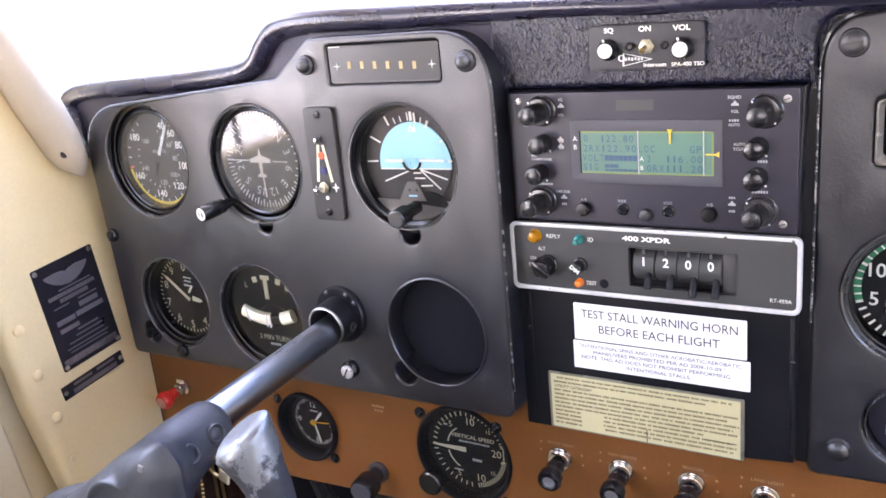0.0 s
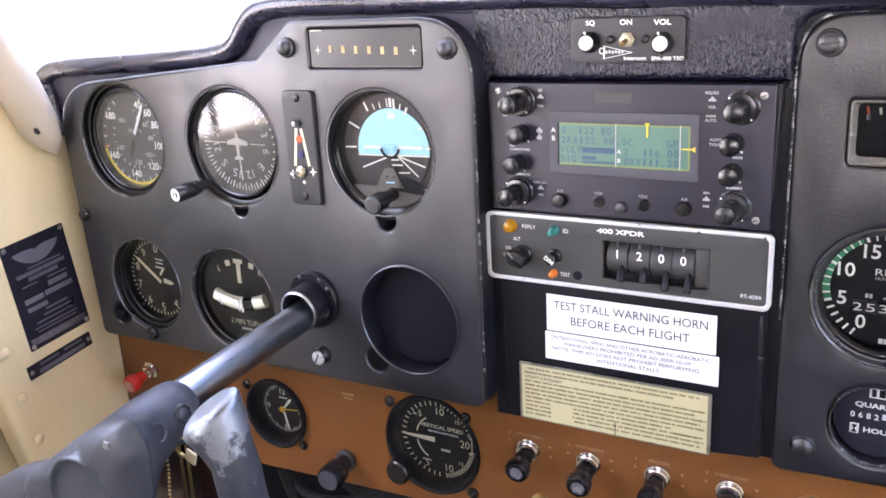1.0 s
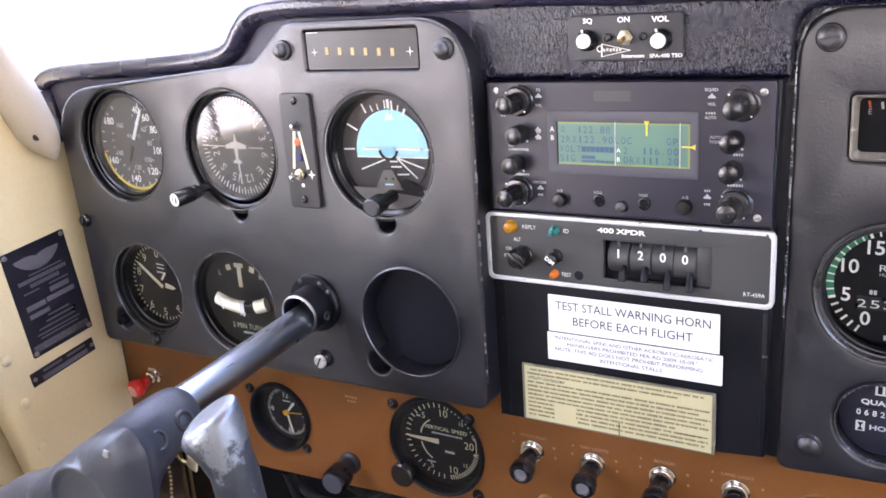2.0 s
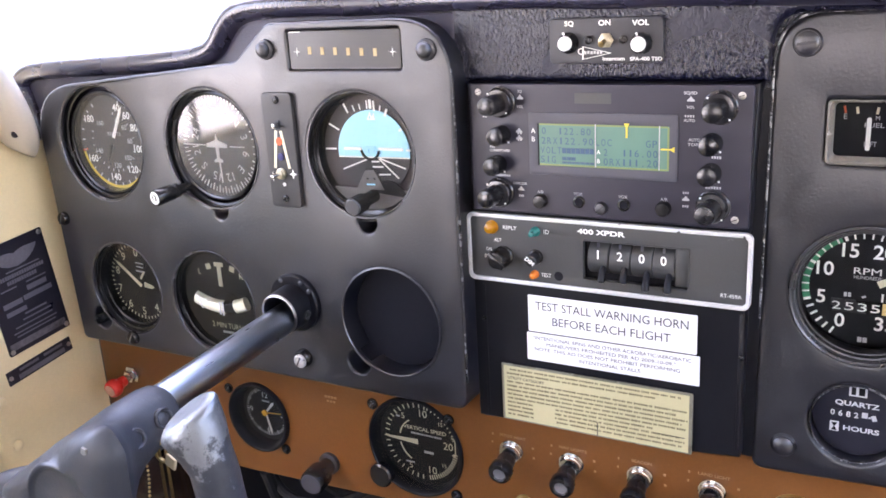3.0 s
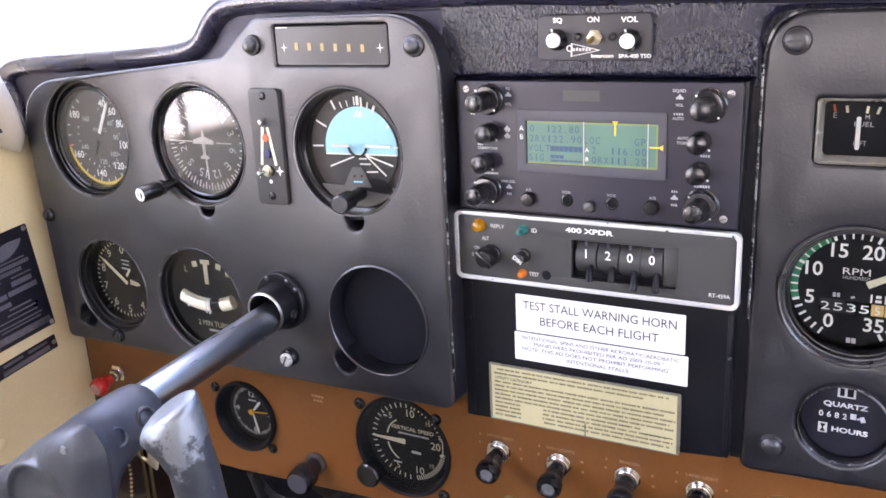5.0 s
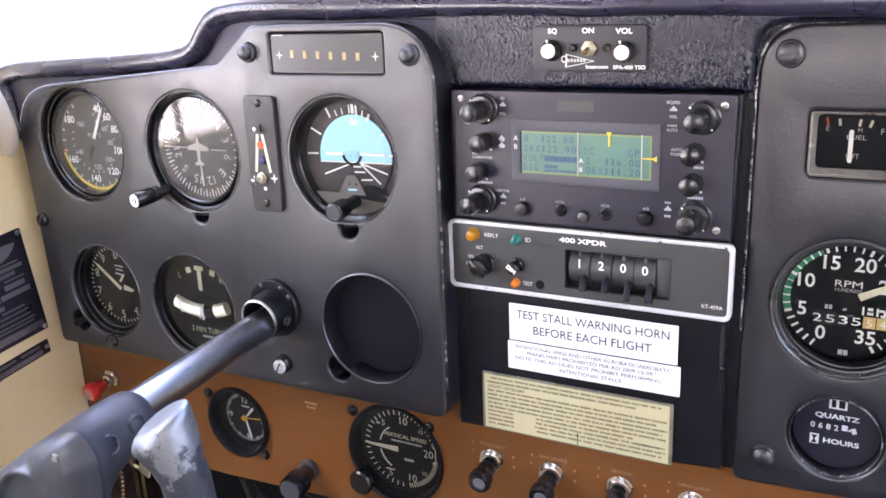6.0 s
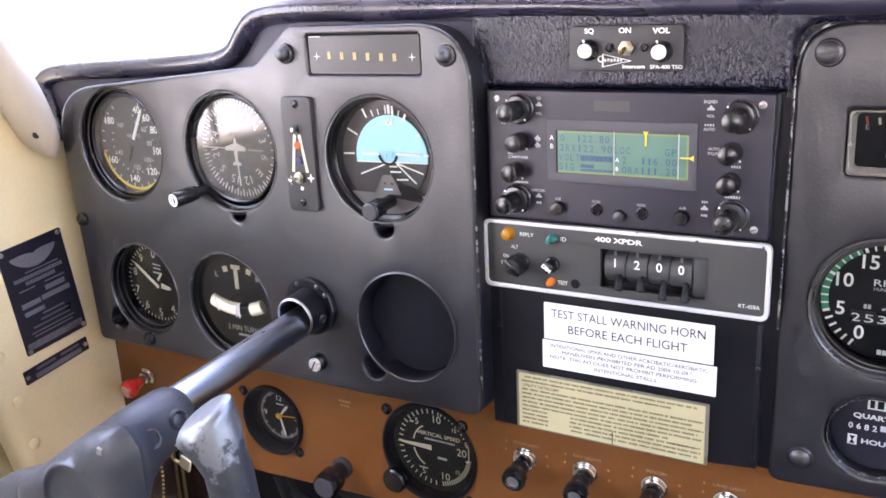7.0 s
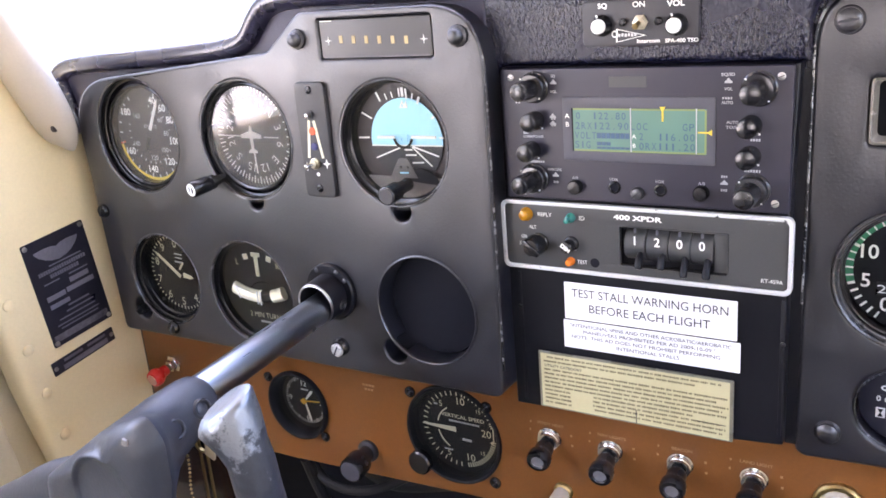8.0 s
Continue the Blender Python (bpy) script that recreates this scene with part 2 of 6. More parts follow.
RIM = material("shiny black edge", (0.06, 0.06, 0.066), 0.24, 0.3, 500, 0.3, 0.1, 900, spec=1.0)
CLEAN = clear_glass("clean instrument glass", ior=1.28, veil=0.005)
PERSPEX = clear_glass("perspex", (0.97, 0.98, 0.98), 1.2)


# ---- building helpers ----
def smooth(me, angle=35):
    me.polygons.foreach_set("use_smooth", [True] * len(me.polygons))
    me.set_sharp_from_angle(angle=radians(angle))
    return me


def finish(bm, name, mat):
    bmesh.ops.recalc_face_normals(bm, faces=bm.faces)
    me = bpy.data.meshes.new(name)
    bm.to_mesh(me)
    bm.free()
    me.materials.append(mat)
    return smooth(me)


def part(name, bm, mat, parent=None, label=""):
    """Links a bmesh or a mesh as one object under a thing or part."""
    if isinstance(bm, bmesh.types.BMesh):
        me = finish(bm, name, mat)
    else:
        me = bm
        me.name = name
        me.materials.clear()
        me.materials.append(mat)
    ob = new(name, me)
    if parent:
        ob.parent = parent
    return tagged(ob, label)


def thing(name, label, category, group="", kind=""):
    return tagged(new(name), label, category, group, kind)


def placed(ob, m):
    """Moves a mesh's points by m and returns the object."""
    ob.data.transform(m)
    return ob


def flat_curve(outlines, depth, bevel=0.0, res=3):
    """A plate in x and z, its face towards -y at y = 0, its back at y = depth, edges rounded; outlines after the first are holes."""
    if len(outlines) > 1:
        return pierced(outlines, depth, bevel, res)
    cu = bpy.data.curves.new("plate", "CURVE")
    cu.dimensions, cu.fill_mode = "2D", "BOTH"
    for pts in outlines:
        sp = cu.splines.new("POLY")
        sp.points.add(len(pts) - 1)
        for p, (x, z) in zip(sp.points, pts):
            p.co = (x, z, 0, 1)
        sp.use_cyclic_u = True
    cu.extrude = max(depth / 2 - bevel, 1e-5)
    cu.bevel_depth, cu.bevel_resolution, cu.offset = bevel, res, -bevel
    tmp = new("tmp", cu)
    me = bpy.data.meshes.new_from_object(tmp.evaluated_get(bpy.context.evaluated_depsgraph_get()))
    bpy.data.objects.remove(tmp)
    bpy.data.curves.remove(cu)
    me.transform(Matrix.Translation((0, depth / 2, 0)) @ pose(0, 0, 0, 90))
    bm = bmesh.new()
    bm.from_mesh(me)
    bmesh.ops.remove_doubles(bm, verts=bm.verts, dist=2e-6)
    bm.to_mesh(me)
    bm.free()
    return smooth(me)


def inside(p, loop):
    """Whether a point lies within a closed outline."""
    hit = False
    for (x0, z0), (x1, z1) in zip(loop, loop[1:] + loop[:1]):
        if (z0 > p[1]) != (z1 > p[1]) and p[0] < (x1 - x0) * (p[1] - z0) / (z1 - z0) + x0:
            hit = not hit
    return hit


def pierced(outlines, depth, bevel=0.0, res=3):
    """As flat_curve, for plates with several openings: rounded edges by inset outlines, faces by triangulation."""
    loops = []
    for k, pts in enumerate(outlines):
        pts = [p for i, p in enumerate(pts) if math.dist(p, pts[i - 1]) > 2e-5]
        area = sum(p[0] * q[1] - q[0] * p[1] for p, q in zip(pts, pts[1:] + pts[:1]))
        loops.append(pts if (area > 0) == (k == 0) else pts[::-1])

    def inset(pts, d):
        out = []
        for i, p in enumerate(pts):
            p, u, v = Vector(p), Vector(pts[i - 1]), Vector(pts[(i + 1) % len(pts)])
            a, b = (p - u).normalized(), (v - p).normalized()
            n = Vector((-a.y - b.y, a.x + b.x))
            n = n.normalized() if n.length > 1e-6 else Vector((-a.y, a.x))
            out.append(p + n * (d / max(0.5, n.dot(Vector((-a.y, a.x))))))
        return out

    turns = [90 * i / res for i in range(res + 1)] if bevel else [0]
    steps = [(bevel * (1 - math.sin(radians(t))), bevel * (1 - math.cos(radians(t)))) for t in turns]
    steps = steps + [(i, depth - y) for i, y in steps[::-1]]
    bm, rows = bmesh.new(), []
    for pts in loops:
        rows.append([[bm.verts.new((q.x, y, q.y)) for q in inset(pts, d)] for d, y in steps])
        for p, q in zip(rows[-1], rows[-1][1:]):
            for i in range(len(p)):
                bm.faces.new((p[i], p[(i + 1) % len(p)], q[(i + 1) % len(p)], q[i]))
    for end in (0, -1):
        flat, edges, shapes = [], [], []
        for row in rows:
            first, shape = len(flat), [(v.co.x, v.co.z) for v in row[end]]
            edges += [(first + i, first + (i + 1) % len(shape)) for i in range(len(shape))]
            flat += row[end]
            shapes.append(shape)
        cos, _, tris, source, _, _ = delaunay_2d_cdt([Vector((v.co.x, v.co.z)) for v in flat], edges, [], 0, 1e-7)
        for tri in tris:
            mid = sum((cos[i] for i in tri), Vector((0, 0))) / 3
            if inside(mid, shapes[0]) and not any(inside(mid, hole) for hole in shapes[1:]) and all(source[i] for i in tri):
                try:
                    bm.faces.new([flat[source[i][0]] for i in tri])
                except ValueError:
                    pass
    bmesh.ops.recalc_face_normals(bm, faces=bm.faces)
    me = bpy.data.meshes.new("plate")
    bm.to_mesh(me)
    bm.free()
    return smooth(me)


def ring(cx, cz, r, n=48, a0=0.0, a1=360.0):
    full = abs(a1 - a0) >= 360
    return [(cx + r * math.cos(radians(a0 + (a1 - a0) * i / (n if full else n - 1))), cz + r * math.sin(radians(a0 + (a1 - a0) * i / (n if full else n - 1)))) for i in range(n)]


def rounded(x0, z0, x1, z1, r=0.0, n=5):
    if r <= 0:
        return [(x0, z0), (x1, z0), (x1, z1), (x0, z1)]
    pts = []
    for cx, cz, a in ((x1 - r, z0 + r, -90), (x1 - r, z1 - r, 0), (x0 + r, z1 - r, 90), (x0 + r, z0 + r, 180)):
        pts += ring(cx, cz, r, n, a, a + 90)
    return pts


def fillet(pts, radii, n=6):
    """A polygon with its corners rounded by the radii given."""
    out = []
    for i, (p, r) in enumerate(zip(pts, radii)):
        p, a, b = Vector(p), Vector(pts[i - 1]), Vector(pts[(i + 1) % len(pts)])
        if r <= 0:
            out.append(tuple(p))
            continue
        u, v = (a - p).normalized(), (b - p).normalized()
        half = u.angle(v) / 2
        t = min(r / math.tan(half), (a - p).length * 0.49, (b - p).length * 0.49)
        for k in range(n):
            s = k / (n - 1)
            out.append(tuple((1 - s) ** 2 * (p + u * t) + 2 * s * (1 - s) * p + s * s * (p + v * t)))
    return out


def lathe(profile, n=40, closed=False):
    """Profile of (radius, y) turned round the y axis."""
    bm = bmesh.new()
    rows = []
    for r, y in profile:
        if r < 1e-6:
            rows.append([bm.verts.new((0, y, 0))])
        else:
            rows.append([bm.verts.new((r * math.cos(2 * math.pi * i / n), y, r * math.sin(2 * math.pi * i / n))) for i in range(n)])
    pairs = list(zip(rows, rows[1:])) + ([(rows[-1], rows[0])] if closed else [])
    for a, b in pairs:
        for i in range(n):
            j = (i + 1) % n
            if len(a) == 1 and len(b) == 1:
                continue
            if len(a) == 1:
                bm.faces.new((a[0], b[j], b[i]))
            elif len(b) == 1:
                bm.faces.new((a[i], a[j], b[0]))
            else:
                bm.faces.new((a[i], a[j], b[j], b[i]))
    return bm


def at(bm, x, y, z, rx=0, ry=0, rz=0):
    bm.transform(pose(x, y, z, rx, ry, rz))
    return bm


def bars(items, y, depth=0.0003):
    """Thin slabs in x and z: rows of centre x, z, width, height, turn in degrees, all in one bmesh."""
    bm = bmesh.new()
    for x, z, w, h, a in items:
        c, s = math.cos(radians(a)), math.sin(radians(a))
        vs = [bm.verts.new((x + c * u - s * v, yy, z + s * u + c * v)) for yy in (y, y + depth) for u, v in ((-w / 2, -h / 2), (w / 2, -h / 2), (w / 2, h / 2), (-w / 2, h / 2))]
        bm.faces.new(vs[0:4])
        for i in range(4):
            bm.faces.new((vs[i], vs[(i + 1) % 4], vs[4 + (i + 1) % 4], vs[4 + i]))
    return bm


def dashes(x, z, w, h, seed=0, y=0.0):
    """A short unreadable legend: a row of narrow character-sized bars."""
    rng = random.Random(seed)
    n = max(2, round(w / (h * 0.95)))
    return bars([(x - w / 2 + w * (i + 0.5) / n, z, w / n * rng.uniform(0.45, 0.75), h * rng.uniform(0.75, 1.0), 0) for i in range(n)], y)


def box(x0, x1, y0, y1, z0, z1, bevel=0.0, seg=2):
    bm = bmesh.new()
    bmesh.ops.create_cube(bm, size=1, matrix=Matrix.LocRotScale(((x0 + x1) / 2, (y0 + y1) / 2, (z0 + z1) / 2), None, (abs(x1 - x0), abs(y1 - y0), abs(z1 - z0))))
    if bevel:
        bmesh.ops.bevel(bm, geom=bm.edges, offset=bevel, segments=seg, affect="EDGES", profile=0.5)
    return bm


def words(items, y, bold=0.0):
    """Lettering in x and z facing -y: rows of text, centre x, centre z, capital height, width (0: natural), turn."""
    bm = bmesh.new()
    for body, x, z, cap, width, turn in items:
        cu = bpy.data.curves.new("text", "FONT")
        cu.body, cu.size, cu.align_x, cu.resolution_u = body, cap / 0.69, "CENTER", 3
        cu.offset = bold * cap
        tmp = new("tmp", cu)
        me = bpy.data.meshes.new_from_object(tmp.evaluated_get(bpy.context.evaluated_depsgraph_get()))
        bpy.data.objects.remove(tmp)
        bpy.data.curves.remove(cu)
        if not len(me.vertices):
            continue
        xs = [v.co.x for v in me.vertices]
        natural, mid = max(xs) - min(xs), (max(xs) + min(xs)) / 2
        k = width / natural if width else 1
        me.transform(pose(x, y, z, 0, -turn, 0) @ pose(0, 0, 0, 90) @ Matrix.Diagonal((k, 1, 1, 1)) @ Matrix.Translation((-mid, -cap / 2, 0)))
        bm.from_mesh(me)
        bpy.data.meshes.remove(me)
    return bm


def letters(name, items, y, mat, parent, bold=0.0):
    """One part for each word or number."""
    for one in items:
        part(name, words([one], y, bold), mat, parent)


def sweep(path, sides=20, steps=6, cap=True, up=(0, 0, 1)):
    """A smooth limb: rows of (centre, half width across, half width along up)."""
    P = [(Vector(c), a, b) for c, a, b in path]
    rows = []
    for i in range(len(P) - 1):
        p0, p1, p2, p3 = P[max(i - 1, 0)], P[i], P[i + 1], P[min(i + 2, len(P) - 1)]
        for k in range(steps + (i == len(P) - 2)):
            t = k / steps
            f = lambda a, b, c, d: 0.5 * (2 * b + (c - a) * t + (2 * a - 5 * b + 4 * c - d) * t * t + (3 * b - a - 3 * c + d) * t ** 3)
            rows.append((f(p0[0], p1[0], p2[0], p3[0]), f(p0[1], p1[1], p2[1], p3[1]), f(p0[2], p1[2], p2[2], p3[2])))
    bm = bmesh.new()
    loops = []
    up = Vector(up)
    for i, (c, a, b) in enumerate(rows):
        d = (rows[min(i + 1, len(rows) - 1)][0] - rows[max(i - 1, 0)][0]).normalized()
        side = d.cross(up).normalized()
        over = side.cross(d).normalized()
        loops.append([bm.verts.new(c + side * (a * math.cos(2 * math.pi * k / sides)) + over * (b * math.sin(2 * math.pi * k / sides))) for k in range(sides)])
    for a, b in zip(loops, loops[1:]):
        for k in range(sides):
            bm.faces.new((a[k], a[(k + 1) % sides], b[(k + 1) % sides], b[k]))
    if cap:
        bm.faces.new(loops[0][::-1])
        bm.faces.new(loops[-1])
    return bm


def screw(parent, x, y, z, r=0.004, mat=STEEL, slot=35, name="screw", label="", height=0.4):
    """A slotted dome-headed screw that faces -y."""
    s = part(name, at(lathe([(r, 0.0), (r, -r * height * 0.5), (r * 0.8, -r * height * 0.9), (r * 0.4, -r * height), (0, -r * height)], 20), x, y, z), mat, parent, label)
    part("slot", bars([(x, z, r * 1.6, r * 0.22, slot)], y - r * height - 0.0003, 0.0005), INK, s)
    return s


def knob(parent, x, y, z, r, length, mat=KNOB, name="knob", label="", flutes=18, cap=None, lean=(0, 0)):
    """A fluted knob pointing to -y, with a lighter end face; lean tilts it in degrees (about x, about z)."""
    bm = lathe([(r * 0.96, 0), (r, -length * 0.1), (r, -length * 0.85), (r * 0.92, -length), (r * 0.6, -length), (0, -length)], flutes * 2)
    for v in bm.verts:
        if abs(math.hypot(v.co.x, v.co.z) - r) < r * 0.03:
            k = round((math.atan2(v.co.z, v.co.x) % (2 * math.pi)) / (2 * math.pi) * flutes * 2)
            if k % 2:
                v.co.x *= 0.93
                v.co.z *= 0.93
    k = part(name, at(bm, x, y, z, lean[0], 0, lean[1]), mat, parent, label)
    if cap:
        part("end_cap", at(lathe([(r * 0.90, -length + 0.0002), (r * 0.84, -length - 0.0006), (r * 0.60, -length - 0.0009), (r * 0.30, -length - 0.0011), (0, -length - 0.00115)], 24), x, y, z, lean[0], 0, lean[1]), cap, k)
    return k


def ticks(cx, cz, rows, y):
    """Radial marks: rows of (angle clockwise from the top, inner radius, outer radius, width)."""
    return bars([(cx + (a + b) / 2 * math.sin(radians(d)), cz + (a + b) / 2 * math.cos(radians(d)), w, b - a, -d) for d, a, b, w in rows], y)


def polar(cx, cz, d, r):
    return cx + r * math.sin(radians(d)), cz + r * math.cos(radians(d))


def arc_band(cx, cz, r0, r1, d0, d1, y, n=40):
    pts = [polar(cx, cz, d0 + (d1 - d0) * i / n, r1) for i in range(n + 1)] + [polar(cx, cz, d1 - (d1 - d0) * i / n, r0) for i in range(n + 1)]
    me = flat_curve([pts], 0.0003)
    me.transform(Matrix.Translation((0, y, 0)))
    return me


def four_points(x, z, reach, waist, y):
    """A slim four-pointed star."""
    return plate_at([[(x + (reach if i % 2 == 0 else waist) * math.cos(radians(45 * i)), z + (reach if i % 2 == 0 else waist) * math.sin(radians(45 * i))) for i in range(8)]], y, 0.0003)


def pointer(cx, cz, d, tail, length, w0, w1, y, thick=0.0006):
    """A needle at d degrees clockwise from the top."""
    s, c = math.sin(radians(d)), math.cos(radians(d))
    pts = [(-w0 / 2, -tail), (w0 / 2, -tail), (w1 / 2, length * 0.85), (0, length), (-w1 / 2, length * 0.85)]
    me = flat_curve([[(cx + u * c + v * s, cz - u * s + v * c) for u, v in pts]], thick)
    me.transform(Matrix.Translation((0, y, 0)))
    return me


def pane_of(bm, parent, mat=None):
    """A single sheet of glass that faces -y."""
    bm.normal_update()
    bmesh.ops.recalc_face_normals(bm, faces=bm.faces)
    if sum(f.normal.y for f in bm.faces) > 0:
        bmesh.ops.reverse_faces(bm, faces=bm.faces)
    me = bpy.data.meshes.new("glass")
    bm.to_mesh(me)
    bm.free()
    me.materials.append(mat or GLASS)
    ob = new("glass", me)
    ob.parent, ob.visible_shadow = parent, False
    return ob


def segment(cx, cz, r, z0, above=True, n=48):
    """The part of a disc above or below the level z0."""
    a = math.degrees(math.asin((z0 - cz) / r))
    return ring(cx, cz, r, n, a, 180 - a) if above else ring(cx, cz, r, n, 180 - a, 360 + a)


def plate_at(outlines, y, depth, bevel=0.0, res=3):
    me = flat_curve(outlines, depth, bevel, res)
    me.transform(Matrix.Translation((0, y, 0)))
    return me


def on_wall(x, y, z, turn=0):
    """Turns things that face -y to face +x."""
    return pose(x, y, z, 0, 0, 90) @ pose(0, 0, 0, 0, -turn, 0)


# ---- the cabin ----
FACE = -0.012     # front of the pilot's instrument surround
LOW = 0.026       # the tan lower panel
RIGHT = 0.0128    # front of the right-hand surround
PLATE = 0.0058    # blank plate under the radios
WALL = -0.457     # port side wall


def structure(name, bm, mat, label):
    return tagged(part(name, bm, mat), label, name.split("_")[0], "", "structure")


def wall_plate(name, outlines, x, depth, mat, label, bevel=0.004):
    """A side wall drawn in y and z, its inner face at x towards +x."""
    me = flat_curve(outlines, depth, bevel)
    me.transform(pose(x, 0, 0, 0, 0, 90))
    return structure(name, me, mat, label)


FLOOR, ROOF, REAR, NOSE = -0.78, 0.52, -1.55, 0.62
structure("ground", box(-400, 400, -400, 400, -1.9, -1.7), material("pale concrete apron", (0.6, 0.59, 0.56), 0.8, 0, 3, 0.1, 0, 1, 0.2), "pale concrete apron outside")
structure("floor", box(-0.52, 0.62, REAR, NOSE, FLOOR - 0.02, FLOOR), CARPET, "dark carpeted cabin floor")
# unseen ceiling closes the cabin; its front edge limits the skylight
structure("ceiling", box(-0.60, 0.70, REAR, 0.06, ROOF, ROOF + 0.03), HEADLINER, "unseen grey cabin ceiling, its front edge set to limit skylight")
# unseen rear wall; its window is placed and sized for the panel's sheen
structure("wall_rear", plate_at([rounded(-0.52, FLOOR, 0.62, ROOF), rounded(-0.08, -0.09, 0.40, 0.20, 0.05)], REAR - 0.02, 0.02), SEAT, "unseen dark grey rear cabin wall with a window sized to light the panel")
structure("firewall", box(-0.52, 0.62, NOSE, NOSE + 0.02, FLOOR, -0.06), SHELL_DARK, "dark firewall ahead of the pedals")
wall_left = wall_plate("wall_left", [[(0.62, FLOOR), (0.62, -0.06), (0.10, 0.045), (-0.015, 0.045), (-0.20, ROOF), (-0.245, ROOF), (-0.128, 0.20), (-0.107, 0.02), (-0.1005, -0.06), (-0.0955, -0.095), (-0.0875, -0.157), (-0.0700, -0.24), (-0.010, FLOOR)]], WALL, 0.03, CREAM, "cream enamelled side wall with dome rivets", 0.010)
# the aft window is unseen, added to put sheen on the panel
wall_plate("door_left", [[(-0.03, FLOOR), (-0.096, -0.24), (-0.128, 0.02), (-0.14, 0.20), (-0.26, ROOF), (REAR, ROOF), (REAR, FLOOR)], fillet([(-0.154, -0.005), (-0.185, 0.26), (-0.225, 0.29), (-0.43, 0.29), (-0.43, 0.003)], [0.02] * 5), rounded(-1.20, -0.17, -0.63, 0.29, 0.04)], WALL - 0.012, 0.03, DOOR, "olive-tan cabin side with door window and an unseen aft window added for sheen", 0.004)
# unseen right wall; its window is sized to light the port side
wall_plate("wall_right", [[(NOSE, FLOOR), (NOSE, -0.06), (0.10, 0.045), (-0.015, 0.045), (-0.22, ROOF), (REAR, ROOF), (REAR, FLOOR)], fillet([(-0.18, 0.03), (-0.20, 0.26), (-0.24, 0.29), (-0.85, 0.29), (-0.85, 0.03)], [0.02] * 5)], 0.60, 0.02, CREAM, "unseen cream side wall with a window sized to light the port side")
structure("door_jamb", box(-0.510, -0.492, -0.156, -0.02, FLOOR, 0.30), DOOR, "recessed olive-tan door jamb")


def sheet(name, corners, toward, parent=None):
    """One clear sheet whose face looks toward a point of the cabin."""
    bm = bmesh.new()
    f = bm.faces.new([bm.verts.new(c) for c in corners])
    bm.normal_update()
    if f.normal.dot(Vector(toward) - f.calc_center_median()) < 0:
        bmesh.ops.reverse_faces(bm, faces=[f])
    me = bpy.data.meshes.new(name)
    bm.to_mesh(me)
    bm.free()
    me.materials.append(PERSPEX)
    ob = new(name, me)
    ob.parent, ob.visible_shadow = parent, False
    return ob


MIDDLE = (0.1, -0.45, 0.1)
sheet("window_pane", [(WALL - 0.028, y, z) for y, z in ((-0.148, -0.013), (-0.172, 0.298), (-0.438, 0.298), (-0.438, -0.013))], MIDDLE, bpy.data.objects["door_left"])
sheet("window_pane", [(WALL - 0.028, y, z) for y, z in ((-0.622, -0.178), (-0.622, 0.298), (-1.208, 0.298), (-1.208, -0.178))], MIDDLE, bpy.data.objects["door_left"])
part("window_post", sweep([((WALL - 0.022, -0.210, -0.010), 0.003, 0.0035), ((WALL - 0.022, -0.204, 0.050), 0.003, 0.0035), ((WALL - 0.022, -0.181, 0.296), 0.003, 0.0035)], 12, 3, True, (1, 0, 0)), SEAT, bpy.data.objects["door_left"], "slim dark window post")
sheet("window_pane", [(0.612, y, z) for y, z in ((-0.172, 0.022), (-0.192, 0.298), (-0.858, 0.298), (-0.858, 0.022))], MIDDLE, bpy.data.objects["wall_right"])
sheet("window_pane", [(x, REAR - 0.012, z) for x, z in ((-0.088, -0.098), (0.408, -0.098), (0.408, 0.208), (-0.088, 0.208))], MIDDLE, bpy.data.objects["wall_rear"])
tagged(sheet("windscreen", [(-0.46, 0.635, -0.06), (0.60, 0.635, -0.06), (0.60, 0.062, ROOF + 0.004), (-0.46, 0.062, ROOF + 0.004)], MIDDLE), "clear sloping windscreen ahead of the panel", "windscreen", "", "structure")
for i in range(7):
    y, z = -0.0992 + 0.0069 * i, -0.005 - 0.0395 * i
    r = placed(part("rivet", lathe([(0.0046, 0.001), (0.0046, 0), (0.0042, -0.0012), (0.0026, -0.0022), (0, -0.0025)], 18), CREAM), on_wall(WALL, y, z))
    r.parent = wall_left


def door_post_cover():
    post = thing("door_post_cover", "pale cream plastic cover on the windscreen post", "trim")
    path = [((-0.447, -0.0185, 0.0262), 0.003, 0.010), ((-0.446, -0.0195, 0.0290), 0.007, 0.0165), ((-0.444, -0.0245, 0.043), 0.011, 0.0215), ((-0.442, -0.040, 0.080), 0.013, 0.0235), ((-0.440, -0.094, 0.20), 0.014, 0.025), ((-0.43, -0.214, 0.50), 0.015, 0.027)]
    part("cover", sweep(path, 20, 6, True, (1, 0, 0)), CREAM_PALE, post)
    s = part("screw", lathe([(0.0028, 0.001), (0.0028, 0), (0.0023, -0.001), (0, -0.0013)], 16), BROWNISH, post)
    placed(s, on_wall(-0.4318, -0.0328, 0.0401))
    for y, z in ((-0.0215, 0.0360), (-0.0125, 0.0335)):
        placed(part("stain_speck", lathe([(0.0014, 0.0006), (0.0012, 0.0), (0, -0.0002)], 10), BROWNISH, post), on_wall(-0.4345, y, z))
    return post


door_post_cover()


